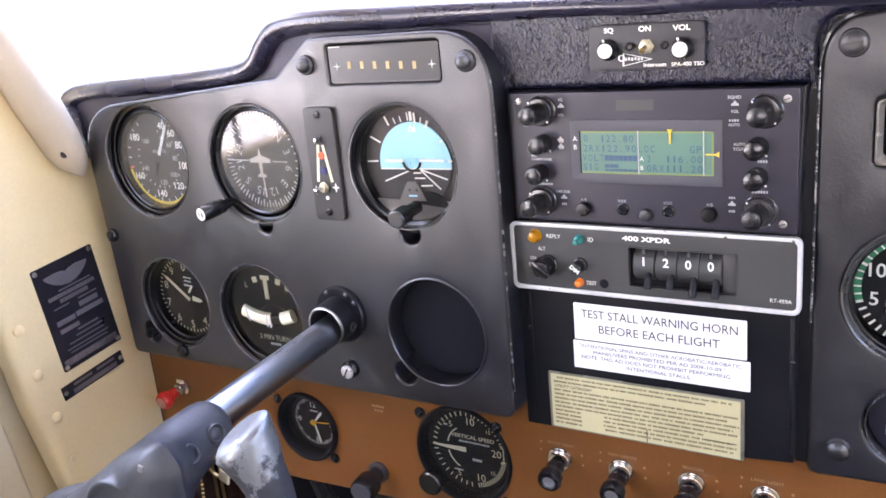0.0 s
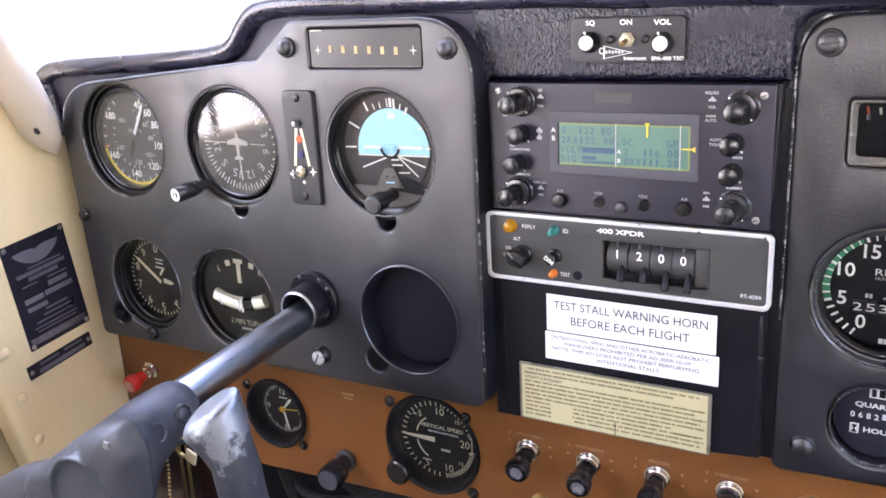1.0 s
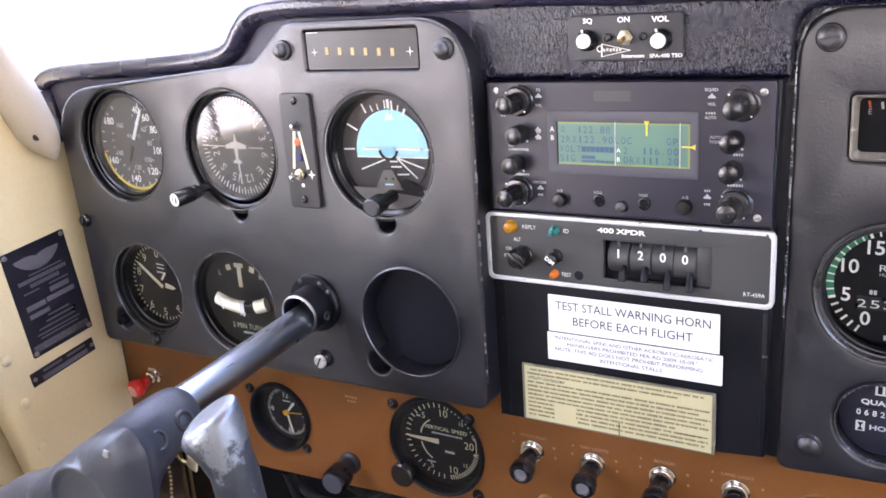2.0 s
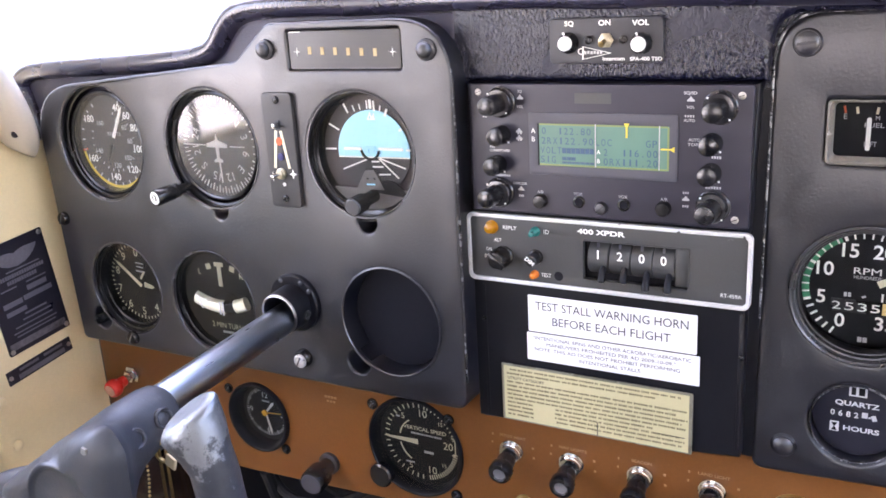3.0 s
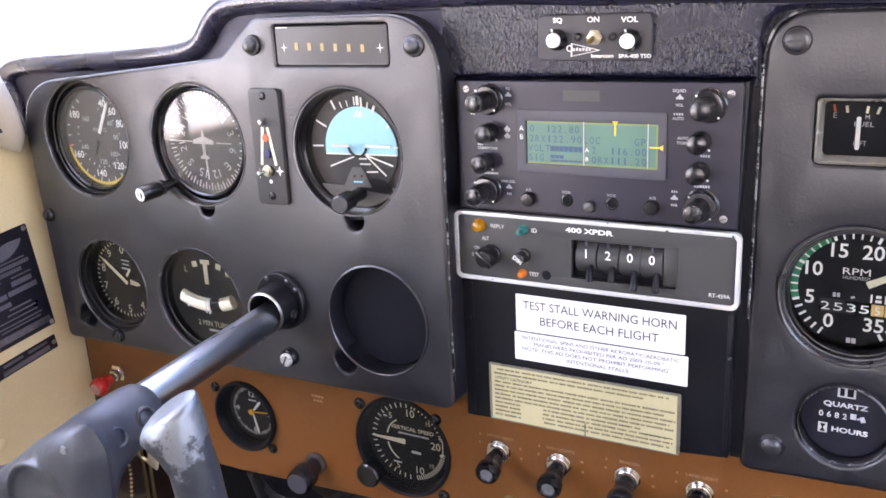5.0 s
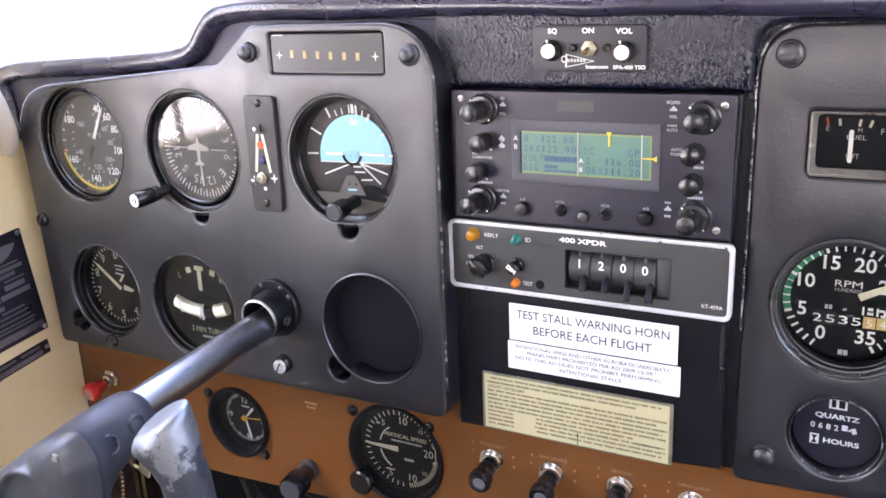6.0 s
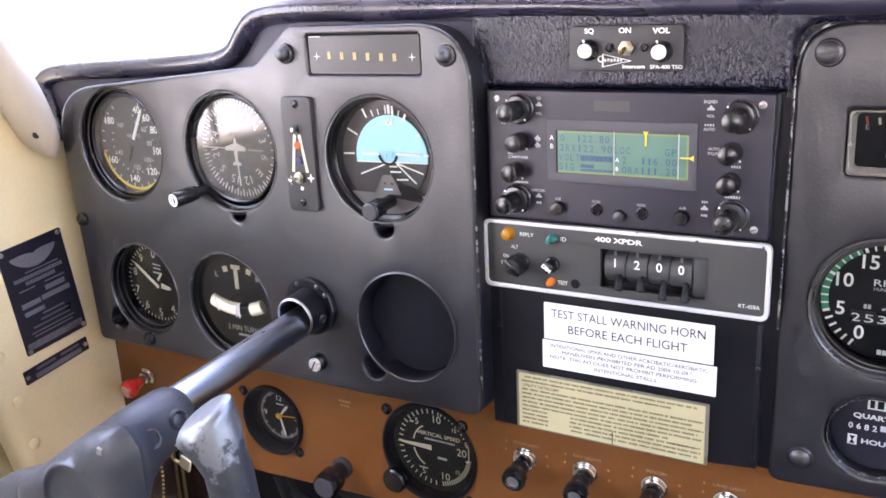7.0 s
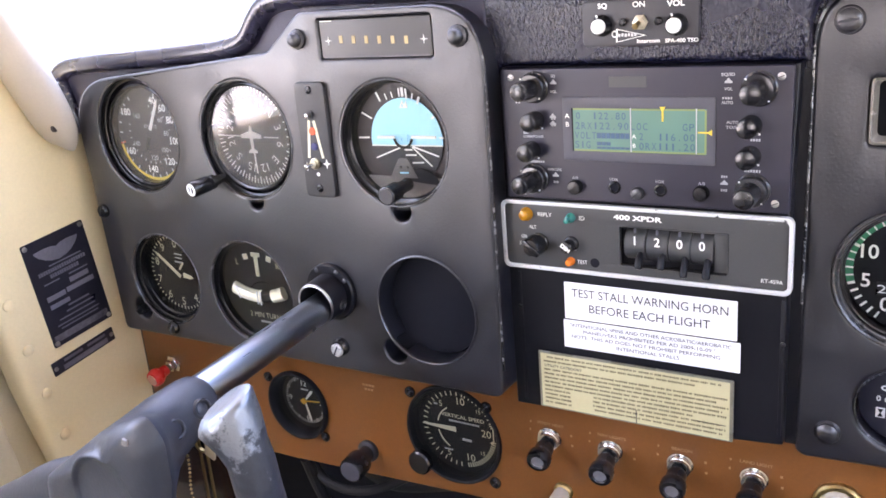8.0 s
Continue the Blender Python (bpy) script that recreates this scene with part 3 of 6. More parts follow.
# ---- glareshield and surrounds ----
def glareshield():
    g = thing("glareshield", "padded black vinyl glareshield with a stepped rolled edge", "glareshield")
    top = fillet([(-0.452, 0.020), (-0.461, 0.082), (-0.272, 0.092), (-0.240, 0.1180), (-0.10, 0.1185), (0.08, 0.1140), (0.62, 0.1110), (0.62, 0.1062), (0.0832, 0.1062), (0.0832, 0.0745), (-0.078, 0.0745), (-0.09, 0.02)], [0, 0.028, 0.018, 0.022, 0, 0, 0, 0, 0.026, 0, 0, 0], 8)
    part("front_panel", plate_at([top], 0.004, 0.05, 0.0045, 5), VINYL, g, "embossed leather-grain black vinyl")
    part("side_facing", plate_at([fillet([(-0.450, 0.030), (-0.4600, 0.081), (-0.272, 0.0910), (-0.240, 0.1165), (-0.085, 0.1125), (-0.085, 0.030)], [0, 0.018, 0.018, 0.022, 0, 0], 8)], 0.0030, 0.010, 0.002), FACING, g, "matt black vinyl facing")
    # the rolled edge that runs along the top
    line = [(-0.4500, 0.030), (-0.4545, 0.044), (-0.4595, 0.060), (-0.4622, 0.0715), (-0.4540, 0.0800), (-0.4320, 0.0836), (-0.3726, 0.0860), (-0.3158, 0.0886), (-0.2800, 0.0914), (-0.2620, 0.0965), (-0.2510, 0.1085), (-0.2420, 0.1160), (-0.2280, 0.1200), (-0.199, 0.1212), (-0.150, 0.1200), (-0.110, 0.1197), (-0.0408, 0.1182), (0.005, 0.1163), (0.0342, 0.1168), (0.0794, 0.1160), (0.2, 0.1155), (0.62, 0.1120)]
    size = [(0.0060, 0.0060), (0.0095, 0.0080), (0.0105, 0.0084)] + [(0.0105, 0.0082)] * 11 + [(0.0095, 0.0076), (0.0088, 0.0068)] + [(0.0075, 0.0055)] * 3 + [(0.0075, 0.0060), (0.0100, 0.0085), (0.0120, 0.0120)]
    part("rolled_edge", sweep([((x, 0.004, z), a, b) for (x, z), (a, b) in zip(line, size)], 24, 5, True, (0, 0, 1)), ROLL, g, "smooth rolled black vinyl edge")
    part("top", at(box(-0.455, 0.62, 0.0, 0.60, -0.01, 0.0, 0.003), 0, 0.02, 0.076, -13), ROLL, g)
    return g


glareshield()
AI, DG, ASI, ALT, TC, GAP = (-0.1455, 0.0322), (-0.2639, 0.0313), (-0.3688, 0.0318), (-0.3668, -0.0784), (-0.2804, -0.0786), (-0.1322, -0.0729)
HOLE = {"ai": 0.0384, "dg": 0.0402, "asi": 0.0416, "alt": 0.0358, "tc": 0.0378, "gap": 0.0350}


def keyhole(cx, cz, r, nx, nz, nr, n=60):
    """A round opening with a small round notch joined to its edge."""
    d, a = math.hypot(nx - cx, nz - cz), math.degrees(math.atan2(nz - cz, nx - cx))
    k = (d * d + r * r - nr * nr) / (2 * d)
    half = math.degrees(math.acos(max(-1, min(1, k / r))))
    inner = math.degrees(math.acos(max(-1, min(1, (d - k) / nr))))
    return ring(cx, cz, r, n, a + half, a + 360 - half) + ring(nx, nz, nr, 18, a - (180 - inner), a + (180 - inner))


def pilot_surround():
    s = thing("instrument_panel", "black moulded plastic surround for six round instruments", "instrument panel")
    edge = fillet([(-0.4245, -0.1265), (-0.0815, -0.1240), (-0.0797, 0.1112), (-0.2060, 0.1112), (-0.2345, 0.0880), (-0.4345, 0.0700)], [0.006, 0.008, 0.037, 0.012, 0.012, 0.045], 12)
    holes = [keyhole(*AI, HOLE["ai"], -0.1438, -0.0090, 0.0068), keyhole(*DG, HOLE["dg"], -0.2622, -0.0096, 0.0066), ring(*ASI, HOLE["asi"], 60), keyhole(*ALT, HOLE["alt"], -0.3985, -0.1055, 0.009),
             ring(*TC, HOLE["tc"], 60), keyhole(*GAP, HOLE["gap"], -0.1588, -0.1040, 0.0085), rounded(-0.1915, 0.0828, -0.1115, 0.1062, 0.002)]
    part("shell", plate_at([edge] + holes, FACE, 0.036, 0.0018, 4), SHELL, s)
    # edge chips and edge highlight, both put into the strip's pale flecks
    part("worn_edge", sweep([((x, FACE + 0.0014, z), 0.0008, 0.0008) for x, z in ((-0.0806, -0.105), (-0.0803, -0.04), (-0.0800, 0.02), (-0.0799, 0.070), (-0.0806, 0.0800), (-0.0830, 0.0905), (-0.0885, 0.1010))], 8, 6, True, (0, 1, 0)), FLECKED, s, "chipped edge of the surround with its highlight painted in")
    # deep black wells behind the openings
    for n, (cx, cz) in (("ai", AI), ("dg", DG), ("asi", ASI), ("alt", ALT), ("tc", TC)):
        r = HOLE[n]
        part("well_ring", at(lathe([(r + 0.003, 0.0030), (r + 0.0002, 0.0026), (r - 0.0012, 0.0028), (r - 0.0012, 0.0052), (r - 0.0024, 0.0056), (r - 0.0024, 0.012), (r + 0.003, 0.012)], 64, True), cx, FACE, cz), KNOB, s)
    # black disc added for the shade inside the empty opening
    part("recess_floor", at(lathe([(0.0400, 0.016), (0.0345, 0.016), (0.0335, 0.013), (0, 0.013)], 56), GAP[0], FACE, GAP[1]), VOID, s, "matt black disc added to make the empty opening dark")
    # paler glossy rings, added to bring out highlights on the hole edges
    for (x, z), key in ((AI, "ai"), (DG, "dg"), (ASI, "asi"), (TC, "tc"), (ALT, "alt")):
        q = HOLE[key]
        part("hole_edge", at(lathe([(q + 0.0008, 0.0006), (q + 0.0004, -0.0001), (q - 0.0003, 0.0), (q - 0.0006, 0.0008), (q - 0.0002, 0.0016)], 72), x, FACE, z), RIM, s, "thin shiny ring added for the hole's edge highlight")
    part("lip_ring", at(lathe([(0.0368, 0.001), (0.0366, -0.0009), (0.0358, -0.0012), (0.0351, -0.0004), (0.0351, 0.002)], 64), GAP[0], FACE, GAP[1]), SHELL, s)
    # the same for its notch
    part("notch_floor", at(lathe([(0.0095, 0.0137), (0, 0.0137)], 28), -0.1588, FACE, -0.1040), VOID, s)
    part("backing_plate", box(-0.43, -0.082, 0.026, 0.030, -0.122, 0.072), VOID, s)
    for x, z in ((-0.2074, 0.0955), (-0.0945, 0.0938)):
        part("post_nut", at(lathe([(0.0062, 0), (0.0062, -0.0016), (0.0054, -0.0022), (0.0046, -0.0024), (0.0044, -0.0046), (0.0036, -0.0060), (0.0020, -0.0069), (0, -0.0071)], 12), x, FACE, z), DARK_STEEL, s, "dull steel dome-headed panel nut")
    for x, z in ((-0.4214, -0.0276), (-0.3664, -0.1175)):
        screw(s, x, FACE, z, 0.0052, KNOB, 60, "panel_screw", "black slotted screw", 0.8)
    screw(s, -0.2030, FACE - 0.005, -0.1082, 0.0047, PITTED, 62, "panel_screw", "pale pitted slotted screw head", 0.5)
    part("washer", at(lathe([(0.0064, 0), (0.0062, -0.003), (0.0048, -0.005), (0, -0.005)], 24), -0.2030, FACE, -0.1075), KNOB, s)
    # name plate: unreadable amber characters between two small stars
    plate = part("name_plate", plate_at([rounded(-0.1908, 0.0834, -0.1122, 0.1056, 0.0015)], FACE + 0.0014, 0.002, 0.0004), material("grey name plate", (0.045, 0.045, 0.045), 0.42, 0, 700, 0.08, spec=0.5), s, "grey plate with a row of amber characters")
    for i in range(6):
        part("character", bars([(-0.1755 + 0.00926 * i, 0.0942 - 0.0003 * i, 0.0024, 0.0044, 0)], FACE + 0.0010), AMBER_INK, plate)
    for x in (-0.1848, -0.1174):
        part("star", four_points(x, 0.0936 if x < -0.15 else 0.0928, 0.0027, 0.0005, FACE + 0.0010), WHITE, plate)
    # white dash paints a glare at the plate's upper corner
    part("bright_chip", bars([(-0.1855, 0.1051, 0.0085, 0.0005, 0)], FACE + 0.0010), WHITE, plate)
    part("lower_edge", bars([(-0.1510, 0.0838, 0.0740, 0.0006, 0)], FACE + 0.0010), DARK_STEEL, plate, "thin steel-grey line along the lower edge")
    return s


pilot_surround()


def passenger_surround():
    s = thing("engine_instrument_panel", "black moulded plastic surround for the engine instruments", "instrument panel")
    edge = fillet([(0.0822, -0.1382), (0.42, -0.1240), (0.42, 0.1070), (0.0835, 0.1066)], [0.007, 0.01, 0.01, 0.028], 9)
    holes = [rounded(0.1094, 0.0345, 0.1720, 0.0650, 0.002), ring(0.1326, -0.0320, 0.0350, 64), ring(0.1325, -0.1018, 0.0222, 48)]
    part("shell", plate_at([edge] + holes, RIGHT, 0.026, 0.003, 4), SHELL, s)
    part("backing_plate", box(0.078, 0.415, 0.034, 0.038, -0.122, 0.10), DIAL, s)
    part("vinyl_backing", plate_at([[(0.0800, 0.070), (0.0980, 0.070), (0.0980, 0.100), (0.44, 0.100), (0.44, 0.1120), (0.0800, 0.1120)]], RIGHT + 0.0030, 0.003), VINYL, s)
    part("bright_edge", sweep([((x, RIGHT + 0.0012, z), 0.0007, 0.0007) for x, z in ((0.0829, -0.050), (0.0833, 0.0), (0.0836, 0.040), (0.0838, 0.0760), (0.0842, 0.0850), (0.0868, 0.0950), (0.0912, 0.1015), (0.0985, 0.1050), (0.1100, 0.1062), (0.170, 0.1064))], 8, 6, True, (0, 1, 0)), material("worn plastic edge", (0.03, 0.03, 0.035), 0.3, 0, 300, 0.4, 0.3, 900, 25, (0.42, 0.42, 0.43), 260, 0.53), s, "scuffed pale edge")
    for x, z in ((0.0985, 0.0920), (0.0985, -0.1242 + 0.004)):
        part("washer", at(lathe([(0.0068, 0), (0.0066, -0.0008), (0.0060, -0.0014), (0, -0.0014)], 28), x, RIGHT, z), SHELL, s)
        if z > 0:
            screw(s, x, RIGHT - 0.0014, z, 0.0056, SHELL, 8, "panel_screw", "slotted dome screw", 0.4)
        else:
            part("plug", at(lathe([(0.0058, 0), (0.0056, -0.0014), (0.0044, -0.0026), (0.0020, -0.0032), (0, -0.0033)], 24), x, RIGHT - 0.0014, z), SHELL, s, "black domed hole plug")
    return s


passenger_surround()
blank = thing("radio_blank_plate", "black satin painted blank plate under the radios", "panel")
part("plate", plate_at([[(-0.0815, -0.1345), (0.050, -0.1318), (0.0772, -0.1294), (0.0772, 0.0), (0.0795, 0.074), (-0.0825, 0.074)]], PLATE, 0.012, 0.0012), SHELL_DARK, blank)
# black strip added so the shaded gap beside the plate stays dark
part("gap_filler", box(0.0770, 0.0850, PLATE + 0.0085, PLATE + 0.0115, -0.1320, 0.070), SHELL_DARK, blank)
part("side_rail", box(-0.0755, -0.0735, PLATE - 0.0006, PLATE + 0.002, -0.131, -0.046, 0.0003), SHELL_DARK, blank)
part("side_rail", box(0.0745, 0.0765, PLATE - 0.0006, PLATE + 0.002, -0.124, -0.046, 0.0003), SHELL_DARK, blank)
for x, z in ((-0.075, -0.068), (0.076, -0.07)):
    screw(blank, x, PLATE - 0.0008, z, 0.0014, KNOB, 30, "screw")

lower = tagged(part("lower_panel", plate_at([fillet([(-0.4566, -0.2385), (-0.30, -0.2370), (-0.12, -0.2280), (0.60, -0.2380), (0.60, -0.10), (-0.4566, -0.10)], [0.002] * 6), ring(-0.2855, -0.1865, 0.0262, 48), ring(-0.1448, -0.1827, 0.0380, 56)], LOW, 0.003, 0.0008), BROWN), "tan-brown enamelled lower switch panel", "panel", "", "structure")

part("edge_seal", box(-0.4572, -0.4564, LOW - 0.0004, LOW + 0.004, -0.237, -0.110, 0.0001), BROWNISH, lower, "thin dark strip at the side wall")


# ---- round instruments ----
def gauge(name, label, cx, cz, r, depth, mat=DIAL, glass=GLASS):
    """An instrument case with its rim, dial and glass; the dial lies that far behind the surround."""
    y = FACE + depth - 0.0062
    g = thing(name, label, "gauge", "flight instruments")
    part("case", at(lathe([(r + 0.0005, 0.007), (r + 0.0005, 0.045), (0, 0.045)], 48), cx, y, cz), DIAL, g)
    part("bezel", at(lathe([(r + 0.003, 0.006), (r + 0.003, 0.0005), (r + 0.0018, 0), (r + 0.0006, 0.0006), (r - 0.0004, 0.0055), (r - 0.0004, 0.007), (r + 0.002, 0.007)], 64, True), cx, y, cz), KNOB, g)
    part("dial", at(lathe([(0, 0.0062), (r + 0.0008, 0.0062), (r + 0.0008, 0.0085), (0, 0.0085)], 56), cx, y, cz), mat, g)
    pane_of(at(lathe([(0, 0.0012), (r + 0.0004, 0.0012)], 56), cx, y, cz), g, glass)
    return g, y + 0.0058


def airspeed_indicator():
    (cx, cz), r = (-0.3662, 0.0312), 0.0345
    g, y = gauge("airspeed_indicator", "round black airspeed dial with yellow arc, faded grey face", cx, cz, r, 0.0100, DIAL_GREY, VEILED)
    big = [(40, 20), (60, 43), (80, 66), (100, 100), (120, 139), (140, 184), (160, 240), (180, 308)]
    letters("numeral", [(str(v), *polar(cx - 0.0008, cz + 0.0004, d, 0.0262), 0.0050, 0, 0) for v, d in big], y, WHITE, g, 0.03)
    letters("inner_numeral", [(v, *polar(cx, cz, d, 0.0172), 0.0036, 0, 0) for v, d in (("40", 24), ("60", 50), ("80", 86), ("100", 130), ("120", 176), ("140", 246), ("160", 322))], y, LEGEND, g)
    part("tick_marks", ticks(cx, cz, [(a, r * (0.87 if k % 2 else 0.85), r * 0.93, 0.0008) for k, a in enumerate(range(20, 330, 14))] + [(a, r * 0.585, r * 0.64, 0.0005) for a in range(10, 300, 14)], y), LEGEND, g)
    part("unit_label", words([("KNOTS", cx + 0.002, cz + 0.0060, 0.0028, 0, 0)], y), LEGEND, g)
    part("yellow_arc", arc_band(cx, cz, r * 0.93, r * 0.99, 130, 256, y), YELLOW, g)
    part("green_arc", arc_band(cx, cz, r * 0.93, r * 0.985, 108, 129, y), GREEN, g)
    part("red_line", ticks(cx, cz, [(258, r * 0.84, r * 0.98, 0.0013)], y), RED_INK, g)
    part("needle", pointer(cx, cz, 29, -0.004, r * 0.86, 0.0026, 0.0022, y - 0.0012), WHITE, g)
    part("needle_tail", pointer(cx, cz, 203, -0.002, r * 0.42, 0.0030, 0.0014, y - 0.001), DIAL, g)


def heading_indicator():
    (cx, cz), r = (-0.2640, 0.0325), 0.0337
    g, y = gauge("heading_indicator", "round heading indicator with white aeroplane outline under shiny glass", cx, cz, r, 0.0105, DIAL, HAZY)
    letters("numeral", [(v, *polar(cx, cz, d, r * 0.66), 0.0058, 0, -d) for v, d in (("N", 44), ("3", 74), ("6", 104), ("E", 135), ("12", 166), ("15", 197), ("S", 229), ("21", 259), ("24", 289), ("W", 319), ("30", 349), ("33", 19))], y, WHITE, g)
    part("tick_marks", ticks(cx, cz, [(a, r * (0.83 if a % 10 == 0 else 0.88), r * 0.98, 0.0009 if a % 10 == 0 else 0.0006) for a in range(0, 360, 5)], y), WHITE, g)
    me = flat_curve([[(cx + u * 0.001, cz + v * 0.001) for u, v in ((0, 9), (1.2, 4), (9, 1.5), (9, -1), (1.4, -1), (1, -8), (3.6, -9.5), (3.6, -11), (-3.6, -11), (-3.6, -9.5), (-1, -8), (-1.4, -1), (-9, -1), (-9, 1.5), (-1.2, 4))]], 0.0006)
    me.transform(Matrix.Translation((0, y - 0.0036, 0)))
    part("aeroplane_outline", me, WHITE, g)
    part("index_lines", bars([(cx - 0.020, cz + 0.0005, 0.020, 0.0008, 0), (cx + 0.0175, cz, 0.013, 0.0008, 0), (cx + 0.001, cz - 0.018, 0.0012, 0.014, 2)], y - 0.0034), WHITE, g)
    m = pose(-0.2935, FACE, 0.0036, 5, 0, -8)
    k = placed(part("setting_knob", lathe([(0.0036, 0.006), (0.0036, -0.004), (0.0050, -0.0048), (0.0050, -0.0075), (0.0040, -0.0082), (0.0054, -0.0095), (0.0056, -0.0225), (0.0050, -0.0235), (0, -0.0235)], 30), KNOB, g, "black setting knob with a white letter"), m)
    placed(part("knob_face", lathe([(0.0046, -0.0233), (0.0042, -0.0240), (0.0028, -0.0240), (0.0026, -0.0233)], 28), WHITE, k), m)
    placed(part("knob_letter", bars([(0, 0, 0.0012, 0.0044, 0)], -0.0241), WHITE, k), m)


def stroke(x0, z0, x1, z1, w):
    """A row for bars(): a straight stroke from one point to another."""
    return ((x0 + x1) / 2, (z0 + z1) / 2, math.hypot(x1 - x0, z1 - z0), w, math.degrees(math.atan2(z1 - z0, x1 - x0)))


def attitude_indicator():
    (cx, cz), r = (-0.1445, 0.0325), 0.0348
    g, y = gauge("attitude_indicator", "round attitude indicator with light blue sky half", cx, cz, r, 0.0120, BROWNISH, CLEAN)
    sx, sz, rr, hz = -0.1421, 0.0325, 0.0257, 0.0295
    part("sky_half", plate_at([segment(sx, sz, rr, hz)], y - 0.0008, 0.0006), SKYBLUE, g, "light blue sky half of the horizon")
    part("ground_half", plate_at([segment(sx, sz, rr, hz, False)], y - 0.0006, 0.0006), GROUND, g)
    part("horizon_line", bars([(sx, hz, rr * 1.98, 0.0008, 1)], y - 0.0012), WHITE, g)
    for x0, z0, x1, z1, w in ((-0.1608, 0.0616, -0.1580, 0.0562, 0.0011), (-0.1545, 0.0608, -0.1530, 0.0572, 0.0006), (-0.1497, 0.0618, -0.1488, 0.0582, 0.0006), (-0.1442, 0.0640, -0.1439, 0.0590, 0.0007), (-0.1418, 0.0645, -0.1416, 0.0590, 0.0018), (-0.1392, 0.0638, -0.1390, 0.0576, 0.0012), (-0.1345, 0.0610, -0.1352, 0.0576, 0.0008), (-0.1300, 0.0590, -0.1318, 0.0548, 0.0015), (-0.1206, 0.0474, -0.1226, 0.0462, 0.0012), (-0.1727, 0.0493, -0.1655, 0.0456, 0.0010), (-0.1767, 0.0336, -0.1688, 0.0339, 0.0010), (-0.1182, 0.0347, -0.1152, 0.0348, 0.0012)):
        part("bank_mark", bars([stroke(x0, z0, x1, z1, w)], y - 0.0016), WHITE, g)
    part("index_triangle", plate_at([[(-0.1448, 0.0522), (-0.1388, 0.0522), (-0.1396, 0.0566), (-0.1412, 0.0540), (-0.1424, 0.0572)], [(-0.1434, 0.0530), (-0.1418, 0.0530), (-0.1424, 0.0552)]], y - 0.0014, 0.0003), WHITE, g)
    for x0, z0, x1, z1, w in ((-0.1651, 0.0212, -0.1450, 0.0288, 0.0009), (-0.1249, 0.0172, -0.1384, 0.0288, 0.0009), (-0.1197, 0.0234, -0.1380, 0.0290, 0.0009), (-0.1437, 0.0268, -0.1382, 0.0270, 0.0009), (-0.1432, 0.0236, -0.1356, 0.0238, 0.0009), (-0.1389, 0.0189, -0.1307, 0.0194, 0.0009)):
        part("pitch_line", bars([stroke(x0, z0, x1, z1, w)], y - 0.0012), WHITE, g)
    bar = part("miniature_aeroplane", bars([stroke(-0.1624, 0.0343, -0.1498, 0.0346, 0.0016), stroke(-0.1375, 0.0350, -0.1203, 0.0351, 0.0016)], y - 0.0024, 0.0008), WHITE, g)
    part("aeroplane_ring", plate_at([ring(-0.1436, 0.0348, 0.0070, 28, 190, 350) + ring(-0.1436, 0.0348, 0.0057, 28, 350, 190)], y - 0.0026, 0.0008), DIAL, bar)
    part("centre_block", bars([(-0.1430, 0.0354, 0.0068, 0.0018, 1), (-0.1450, 0.0335, 0.0012, 0.0030, 0), (-0.1408, 0.0335, 0.0012, 0.0030, 0)], y - 0.0028, 0.0006), SKYBLUE, bar)
    part("lower_mask", plate_at([segment(cx, cz, r + 0.0002, 0.0102, False)], y - 0.0030, 0.0012), AI_GREY, g, "grey-brown mask over the lower edge")
    part("pedestal", plate_at([[(-0.1545, 0.0098), (-0.1344, 0.0100), (-0.1398, 0.0200), (-0.1412, 0.0220), (-0.1474, 0.0218), (-0.1488, 0.0198)]], y - 0.0034, 0.0014), AI_GREY, g, "grey tapered pedestal")
    part("mask_opening", plate_at([ring(-0.1325, 0.0010, 0.0150, 40, 20, 150)], y - 0.0033, 0.0004), DIAL, g, "dark curved opening behind the setting knob")
    part("pedestal_mark", bars([stroke(-0.1470, 0.0130, -0.1408, 0.0132, 0.0010)], y - 0.0037), SKYBLUE, g)
    for x, z in ((-0.1462, 0.0165), (-0.1412, 0.0166)):
        part("pedestal_rivet", at(lathe([(0.0007, 0), (0.0005, -0.0003), (0, -0.0004)], 10), x, y - 0.0034, z), DIAL, g)
    m = pose(-0.1424, FACE - 0.001, 0.0054, 4, 0, 0)
    k = placed(part("setting_knob", lathe([(0.0040, 0.012), (0.0040, -0.003), (0.0056, -0.0036), (0.0058, -0.0138), (0.0052, -0.0146), (0, -0.0146)], 30), KNOB, g, "black setting knob with a grey end"), m)
    placed(part("knob_face", lathe([(0.0050, -0.0144), (0.0046, -0.0152), (0, -0.0152)], 28), material("grey knob end", (0.06, 0.06, 0.065), 0.35, 0, 500, 0.15), k), m)
    # same glossy ring, added for the highlight round the knob's end
    placed(part("knob_rim", lathe([(0.0056, -0.0138), (0.0053, -0.0150), (0.0048, -0.0152), (0.0049, -0.0146)], 28, True), RIM, k), m)


